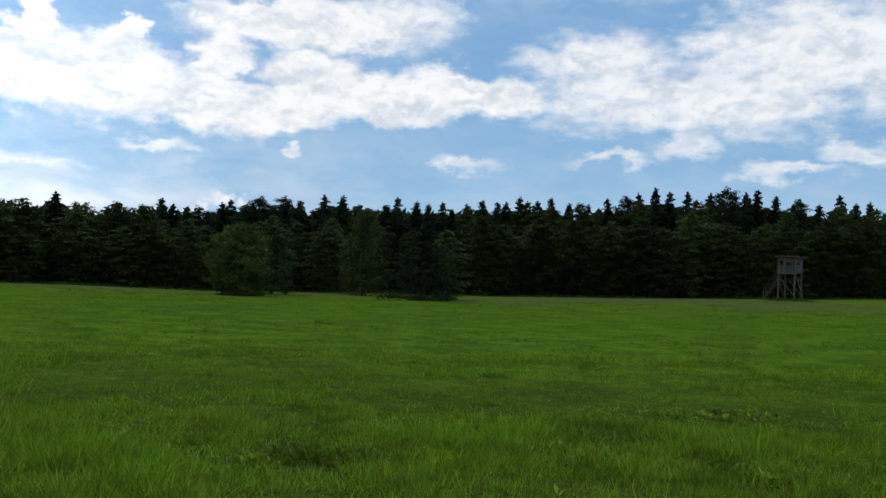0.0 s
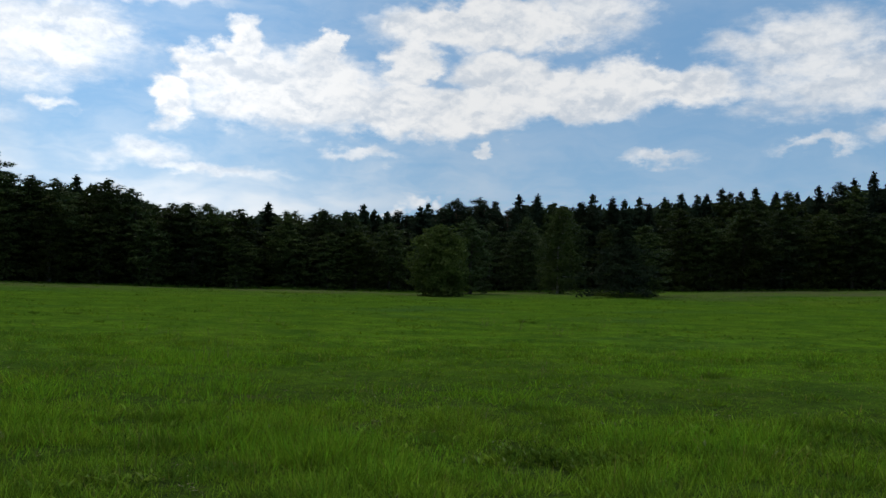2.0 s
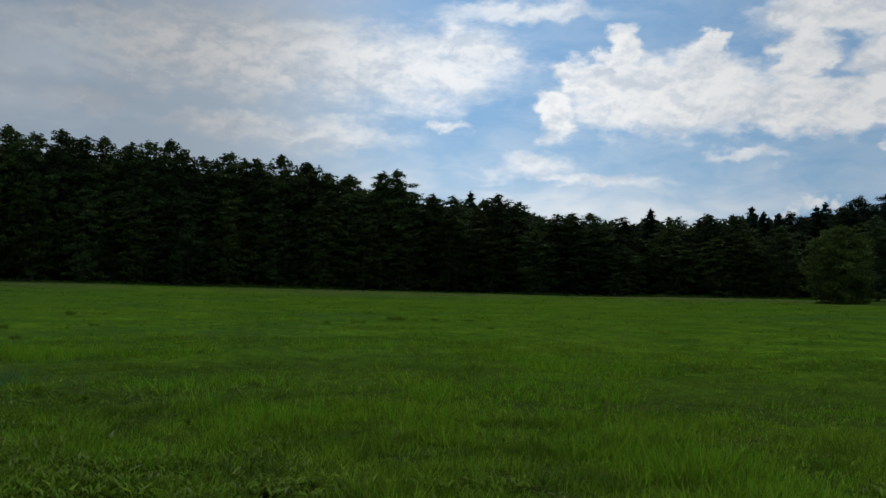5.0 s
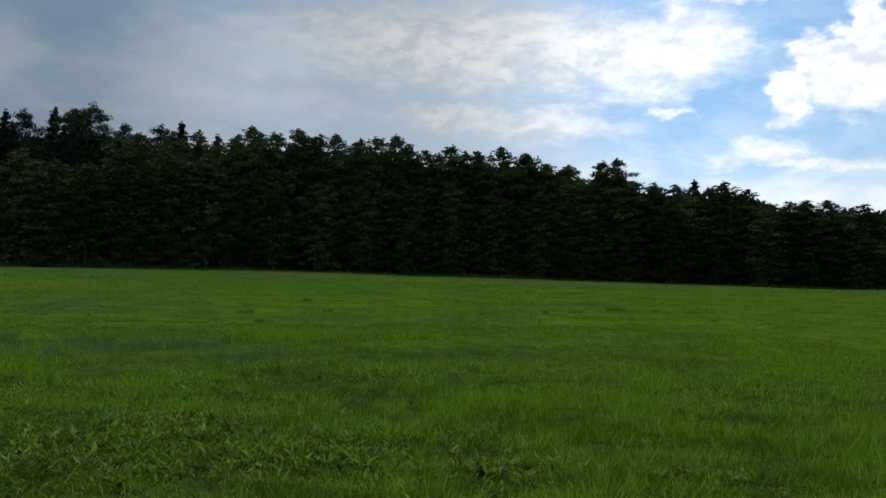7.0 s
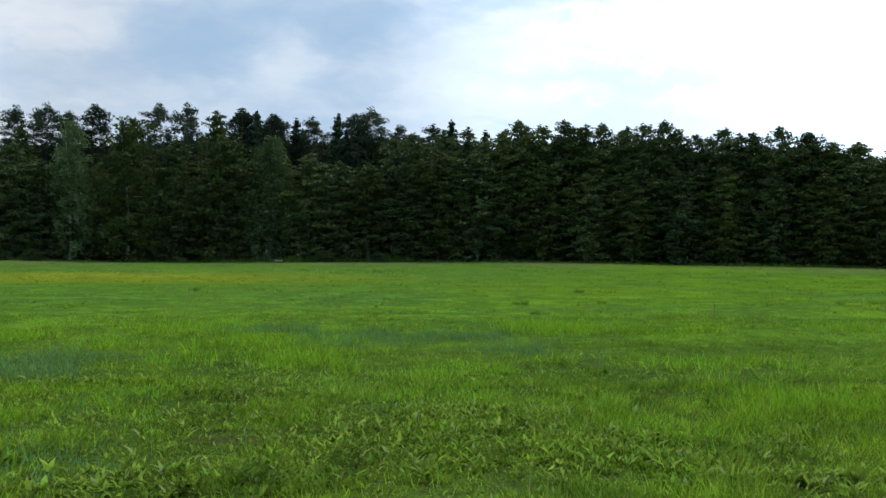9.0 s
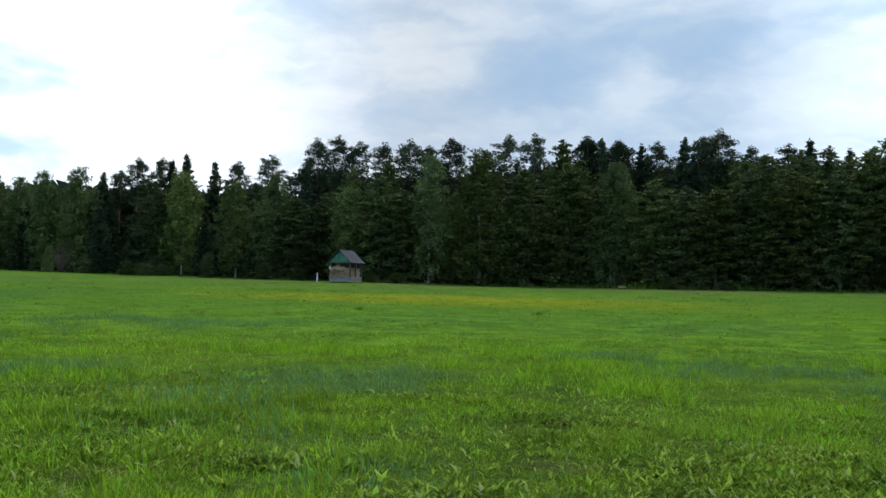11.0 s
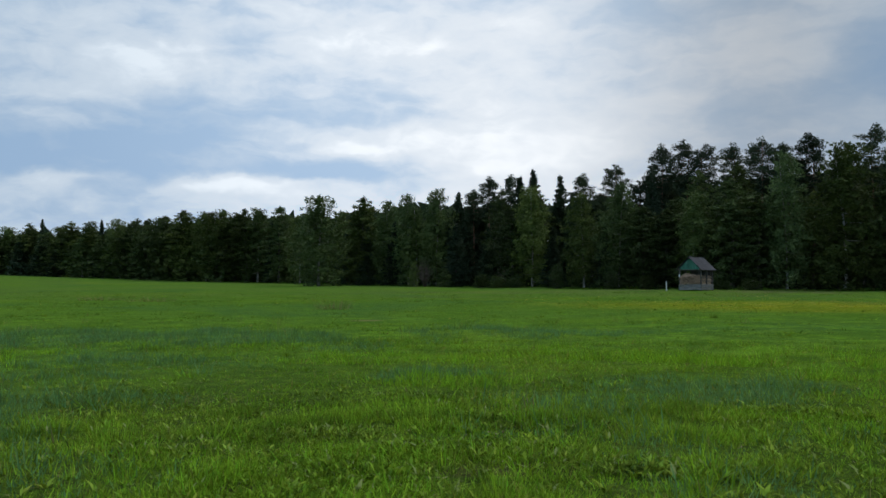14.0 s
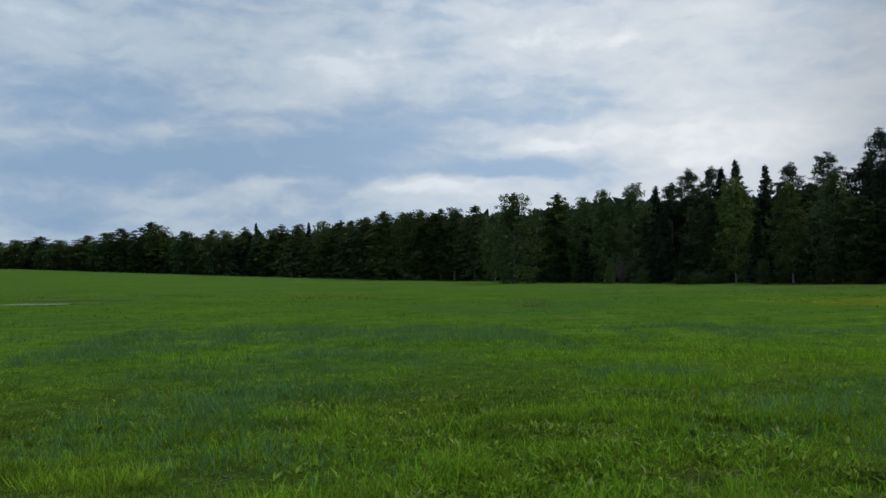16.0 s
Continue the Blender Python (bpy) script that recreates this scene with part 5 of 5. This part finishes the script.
GREY_WOOD = wood_material("weathered_board", (0.060, 0.054, 0.048), (0.14, 0.126, 0.112), (0.075, 0.08, 0.065))
PALE_WOOD = wood_material("bleached_board", (0.08, 0.08, 0.075), (0.21, 0.21, 0.195), (0.07, 0.10, 0.08), (0.12, 1.0, 1.0))
POLE_WOOD = wood_material("round_pole", (0.070, 0.062, 0.052), (0.165, 0.148, 0.125))
GREEN_WOOD = wood_material("green_board", (0.022, 0.085, 0.062), (0.050, 0.17, 0.12), (0.07, 0.15, 0.12))
RED_SHEET = wood_material("rusty_sheet", (0.20, 0.10, 0.085), (0.36, 0.21, 0.18), (0.28, 0.2, 0.18), (1.0, 0.2, 1.0), 5.0)
FELT = wood_material("roof_sheet", (0.022, 0.023, 0.027), (0.050, 0.052, 0.060), (0.035, 0.038, 0.038), (1.0, 0.3, 0.3), 4.0)
WHITE = wood_material("white_paint", (0.45, 0.45, 0.43), (0.68, 0.68, 0.65), (0.35, 0.35, 0.30))
DARK_WOOD = wood_material("shaded_board", (0.05, 0.045, 0.04), (0.12, 0.11, 0.10))
m, N = material("hay")
co = N.n("ShaderNodeTexCoord").outputs["Object"]
straw = N.noise(N.vec("MULTIPLY", co, (1.0, 1.0, 3.5)), 7.0, 6.0, 0.7)
c = N.mix(N.ramp(straw, 0.3, 0.7), (0.17, 0.105, 0.065), (0.56, 0.40, 0.27))
c = N.mix(N.ramp(N.noise(co, 1.4, 3.0), 0.55, 0.75, 0.0, 0.6), c, (0.26, 0.22, 0.14))
bump = N.n("ShaderNodeBump", ins={"Strength": 0.8, "Distance": 0.05, "Height": straw})
b = N.n("ShaderNodeBsdfPrincipled", ins={"Base Color": c, "Roughness": 0.95, "Normal": bump.outputs[0]})
N.n("ShaderNodeOutputMaterial", ins={0: b.outputs[0]})
HAY = m

# --- hay feeder: a gabled hut on posts with boarded sides, half full of hay
HUT_AZ, HUT_R = 106.53, 98.0
W2, LONG, EAVE, RIDGE = 1.18, 2.5, 2.12, 3.42
hut = tagged(new("hay_feeder"), "weathered wooden hay feeder with green gable and dark roof", "hay feeder")
hut.matrix_basis = Matrix.Translation(on_ground(HUT_AZ, HUT_R, 0.03)) @ Matrix.Rotation(radians(HUT_AZ - 27), 4, "Z") @ Matrix.Translation((0, -LONG / 2, 0))
for x in (-W2, W2):
    for y in (0.0, LONG / 2, LONG):
        part("post", board((x, y, 0), (x * 0.99, y, EAVE), 0.13, 0.13), GREY_WOOD, hut)
front_tie = part("tie_beam", board((-W2 - 0.12, -0.02, EAVE), (W2 + 0.12, -0.02, EAVE), 0.10, 0.12), GREY_WOOD, hut)
back_tie = part("tie_beam", board((-W2 - 0.12, LONG + 0.02, EAVE), (W2 + 0.12, LONG + 0.02, EAVE), 0.10, 0.12), GREY_WOOD, hut)
for x in (-W2, W2):
    part("wall_plate", board((x, -0.3, EAVE + 0.08), (x, LONG + 0.3, EAVE + 0.08), 0.10, 0.12), GREY_WOOD, hut)
ridge = part("ridge_beam", board((0, -0.3, RIDGE - 0.14), (0, LONG + 0.3, RIDGE - 0.14), 0.08, 0.12), GREY_WOOD, hut)
# low boarding round the crib
for i in range(4):
    z0 = 0.05 + i * 0.145
    for y in (-0.085, LONG + 0.085):
        w = pick.uniform(-0.03, 0.05)
        bm = box(bmesh.new(), -W2 - 0.08 - w, W2 + 0.08 + w, y - 0.016, y + 0.016, z0, z0 + 0.137)
        bmesh.ops.rotate(bm, verts=bm.verts, cent=(0, y, z0), matrix=Matrix.Rotation(pick.uniform(-0.008, 0.008), 3, "Y"))
        part("board", bm, PALE_WOOD, hut)
    for x in (-W2 - 0.085, W2 + 0.085):
        part("board", box(bmesh.new(), x - 0.016, x + 0.016, -0.06, LONG + 0.06, z0, z0 + 0.137), PALE_WOOD, hut)
# rails over the boarding
for z in (0.98, 1.28):
    for x in (-W2 - 0.085, W2 + 0.085):
        part("rail", board((x, 0, z), (x, LONG, z + pick.uniform(-0.04, 0.04)), 0.05, 0.07), GREY_WOOD, hut)
for i in range(9):
    x = -W2 + 0.1 + i * (2 * W2 - 0.2) / 8
    part("back_board", box(bmesh.new(), x - 0.125, x + 0.125, LONG + 0.075, LONG + 0.10, 0.72, EAVE - 0.06), DARK_WOOD, hut)
part("floor", box(bmesh.new(), -W2, W2, 0.0, LONG, 0.12, 0.17), GREY_WOOD, hut)
# gable of upright green boards
slope = (RIDGE - EAVE) / (W2 + 0.22)
for y in (-0.09, LONG + 0.12):
    for i in range(10):
        x0, x1 = -W2 - 0.1 + i * 0.256, -W2 - 0.1 + i * 0.256 + 0.25
        bm = bmesh.new()
        t0, t1 = [max(0.03, (W2 + 0.2 - abs(q)) * slope - 0.06) for q in (x0, x1)]
        tip = [(x0, t0), (x1, t1)] if x0 * x1 > 0 else [(x0, t0), (0, RIDGE - EAVE - 0.07), (x1, t1)]
        flat = [(x0, 0.0)] + tip + [(x1, 0.0)]
        f = bm.faces.new([bm.verts.new((u, y, EAVE + 0.02 + v)) for u, v in flat])
        ext = bmesh.ops.extrude_face_region(bm, geom=[f])
        bmesh.ops.translate(bm, vec=(0, -0.022 + 0.006 * (i % 2), 0), verts=[v for v in ext["geom"] if isinstance(v, bmesh.types.BMVert)])
        bmesh.ops.recalc_face_normals(bm, faces=bm.faces)
        part("gable_board", bm, GREEN_WOOD, front_tie if y < 0 else back_tie, "green painted board")
# roof of overlapping sheets
for s in (-1, 1):
    for i in range(5):
        y0 = -0.36 + i * (LONG + 0.72) / 5
        bm = bmesh.new()
        run = W2 + 0.30
        box(bm, 0, math.hypot(run, slope * run), y0 - 0.03, y0 + (LONG + 0.72) / 5, 0, 0.035, 0.008)
        bmesh.ops.transform(bm, matrix=Matrix.Translation((0, 0, RIDGE + 0.012 * (i % 2))) @ Matrix.Rotation(math.atan(slope), 4, "Y"), verts=bm.verts)
        if s < 0:
            bmesh.ops.scale(bm, vec=(-1, 1, 1), verts=bm.verts)
            bmesh.ops.reverse_faces(bm, faces=bm.faces)
        part("roof_sheet", bm, FELT, ridge, "dark roofing sheet")
part("ridge_cap", board((0, -0.38, RIDGE + 0.03), (0, LONG + 0.38, RIDGE + 0.03), 0.18, 0.05), FELT, hut)
part("sign", box(bmesh.new(), -W2 - 0.06, -W2 + 0.10, -0.125, -0.108, 1.36, 1.66, 0.004), WHITE, hut, "small white board nailed to the post")

# the hay in it
bm = bmesh.new()
bmesh.ops.create_cube(bm, size=2.0)
bmesh.ops.subdivide_edges(bm, edges=bm.edges[:], cuts=19, use_grid_fill=True)
for v in bm.verts:
    u, w, h = v.co
    lump = 0.17 * noise.noise((u * 2.4, w * 2.4, h * 2.4)) + 0.08 * noise.noise((u * 6, w * 6, h * 6 + 4))
    lift = 0.0 if h < -0.95 else 0.5 * (h + 1)
    rise = 0.16 + lift * (1.02 + 0.30 * (1 - max(abs(u + 0.25), 0.7 * abs(w)) ** 2) + 2.2 * lump)
    out = 1.0 + (lump * 0.9 if -0.5 < h else 0.0)
    v.co = Vector((u * (W2 - 0.07) * (out if abs(u) > 0.95 else 1), LONG / 2 + w * (LONG / 2 - 0.03) * (out if abs(w) > 0.95 else 1), rise))
hay_me = bpy.data.meshes.new("hay")
bmesh.ops.recalc_face_normals(bm, faces=bm.faces)
bm.to_mesh(hay_me)
bm.free()
hay_me.materials.append(HAY)
hay = tagged(new("hay", hay_me), "loose brown hay heaped in the feeder", "hay")
hay.matrix_basis = hut.matrix_basis.copy()
wisps = rng.random((1500, 3))
cx, cy = (wisps[:, 0] * 2 - 1) * (W2 - 0.05), wisps[:, 1] * LONG
edge_pick = rng.random(1500) < 0.5
cy = np.where(edge_pick, -0.12 + 0.12 * wisps[:, 2], cy)
cz = np.where(edge_pick, 0.65 + 0.75 * rng.random(1500), 1.25 + 0.25 * rng.random(1500))
loose = quads_mesh("loose_hay", sprays(np.stack([cx, cy, cz], 1), np.full(1500, 0.08), 0.6, 2, 0.30, 0.2, 0.12, 0.6), [HAY])
ob = new("loose_hay", loose)
ob.parent = hay

# --- marker post beside the feeder
bm = bmesh.new()
bmesh.ops.create_cone(bm, cap_ends=True, segments=10, radius1=0.075, radius2=0.065, depth=1.0)
bmesh.ops.translate(bm, vec=(0, 0, 0.5), verts=bm.verts)
bmesh.ops.bevel(bm, geom=[e for e in bm.edges if e.calc_face_angle(0) > 1.0], offset=0.012, segments=2, affect="EDGES")
me = bpy.data.meshes.new("marker_post")
bm.to_mesh(me)
bm.free()
me.materials.append(WHITE)
post = tagged(new("marker_post", me), "short white painted post beside the hay feeder", "post")
post.matrix_basis = Matrix.Translation(on_ground(108.27, 98.5, 0.06)) @ Matrix.Rotation(radians(1.5), 4, "X")

# --- short log by the wood
bm = bmesh.new()
bmesh.ops.create_cone(bm, cap_ends=True, segments=14, radius1=0.17, radius2=0.15, depth=0.9)
for v in bm.verts:
    v.co += Vector((0.03 * noise.noise(v.co * 3), 0.03 * noise.noise(v.co * 4), 0))
bmesh.ops.rotate(bm, verts=bm.verts, matrix=Matrix.Rotation(radians(90), 3, "Y"), cent=(0, 0, 0))
bmesh.ops.bevel(bm, geom=[e for e in bm.edges if e.calc_face_angle(0) > 1.0], offset=0.02, segments=1, affect="EDGES")
me = bpy.data.meshes.new("fallen_log")
bm.to_mesh(me)
bm.free()
me.materials.append(wood_material("pale_log", (0.11, 0.078, 0.045), (0.20, 0.145, 0.085)))
log = tagged(new("fallen_log", me), "short pale log lying at the foot of the wood", "log")
log.matrix_basis = Matrix.Translation(on_ground(89.35, 103.2, -0.14)) @ Matrix.Rotation(radians(80), 4, "Z")

# --- raised hide: boarded cabin on four legs with stairs
HIDE_AZ, HIDE_R = -8.28, 108.0
CAB, DECK, HIGH = 0.96, 3.0, 1.58
hide = tagged(new("raised_hide"), "grey wooden hunting hide on tall legs with stairs", "hide")
hide.matrix_basis = Matrix.Translation(on_ground(HIDE_AZ, HIDE_R, 0.03)) @ Matrix.Rotation(radians(HIDE_AZ - 23), 4, "Z")
for x in (-1, 1):
    for y in (-1, 1):
        part("leg", board((x * (CAB - 0.04), y * (CAB - 0.04), 0), (x * (CAB - 0.08), y * (CAB - 0.08), DECK), 0.14, 0.14), POLE_WOOD, hide)
for y in (-1, 1):
    part("brace", board((-CAB, y * (CAB + 0.02), DECK - 0.25), (CAB + 0.05, y * (CAB + 0.10), 0.35), 0.10, 0.06), POLE_WOOD, hide)
    part("cross_beam", board((-CAB - 0.1, y * CAB, DECK - 0.06), (CAB + 0.1, y * CAB, DECK - 0.06), 0.12, 0.14), POLE_WOOD, hide)
for x in (-1, 1):
    part("brace", board((x * (CAB + 0.08), -CAB, DECK - 0.25), (x * (CAB + 0.14), CAB + 0.05, 0.35), 0.06, 0.10), POLE_WOOD, hide)
part("floor", box(bmesh.new(), -CAB - 0.05, CAB + 0.05, -CAB - 0.05, CAB + 0.05, DECK, DECK + 0.05), GREY_WOOD, hide)


def boarded_wall(p, along, gaps):
    """Upright boards 0.2 wide from p; gaps: (first, last, low, high) leaves a window between those boards."""
    n = 11
    w = 2 * CAB / n
    for i in range(n):
        spans = [(0.0, HIGH)]
        for g0, g1, lo, hi in gaps:
            if g0 <= i <= g1:
                spans = [(0.0, lo), (hi, HIGH)]
        for lo, hi in spans:
            bm = box(bmesh.new(), i * w + 0.004, (i + 1) * w - 0.004, -0.014 + 0.006 * (i % 2), 0.014 + 0.006 * (i % 2), lo, hi, 0.006)
            bmesh.ops.transform(bm, matrix=Matrix.Translation(p) @ Matrix.Rotation(along, 4, "Z"), verts=bm.verts)
            part("wall_board", bm, GREY_WOOD, hide)


z = DECK + 0.05
boarded_wall((-CAB, -CAB, z), 0.0, [(1, 2, 0.85, 1.3), (5, 7, 0.85, 1.1)])
boarded_wall((CAB, -CAB, z), radians(90), [(3, 5, 0.85, 1.1)])
boarded_wall((CAB, CAB, z), radians(180), [(4, 6, 0.85, 1.1)])
boarded_wall((-CAB, CAB, z), radians(270), [(7, 9, 0.05, 1.5)])
for x in (-CAB, CAB):
    for y in (-CAB, CAB):
        part("corner_post", box(bmesh.new(), x - 0.045, x + 0.045, y - 0.045, y + 0.045, z, z + HIGH + 0.02), POLE_WOOD, hide)
part("window_sill", box(bmesh.new(), 0.0, 0.66, -CAB - 0.08, -CAB - 0.018, z + 0.79, z + 0.83, 0.006), GREY_WOOD, hide)
for i in range(5):
    x0 = -CAB - 0.28 + i * (2 * CAB + 0.56) / 5
    bm = box(bmesh.new(), x0, x0 + (2 * CAB + 0.56) / 5 + 0.02, -CAB - 0.30, CAB + 0.30, 0, 0.04 + 0.008 * (i % 2), 0.008)
    bmesh.ops.transform(bm, matrix=Matrix.Translation((0, 0, z + HIGH + 0.10)) @ Matrix.Rotation(radians(-3.5), 4, "X"), verts=bm.verts)
    part("roof_sheet", bm, RED_SHEET, hide, "rusty red roofing sheet")
for y in (-CAB, CAB):
    part("rafter", board((-CAB - 0.2, y, z + HIGH + 0.05 - 0.06 * y), (CAB + 0.2, y, z + HIGH + 0.05 - 0.06 * y), 0.08, 0.08), POLE_WOOD, hide)
# stairs down from the door side
FOOT = (-CAB - 2.0, 0.35, 0.0)
HEAD = (-CAB - 0.08, 0.35, DECK)
for dy in (-0.35, 0.35):
    stringer = part("stringer", board((FOOT[0], FOOT[1] + dy, 0.0), (HEAD[0], HEAD[1] + dy, HEAD[2]), 0.05, 0.12), DARK_WOOD, hide)
    handrail = part("handrail", board((FOOT[0] - 0.1, FOOT[1] + dy * 1.1, 0.95), (HEAD[0], HEAD[1] + dy * 1.1, HEAD[2] + 0.9), 0.045, 0.045), DARK_WOOD, hide)
    part("rail_post", board((FOOT[0] - 0.05, FOOT[1] + dy * 1.1, 0.0), (FOOT[0] - 0.05, FOOT[1] + dy * 1.1, 1.05), 0.09, 0.09), POLE_WOOD, handrail)
for i in range(12):
    f = (i + 0.7) / 12.5
    x, zz = FOOT[0] + (HEAD[0] - FOOT[0]) * f, DECK * f
    part("step", box(bmesh.new(), x - 0.12, x + 0.12, FOOT[1] - 0.34, FOOT[1] + 0.34, zz, zz + 0.04, 0.006), DARK_WOOD, stringer)
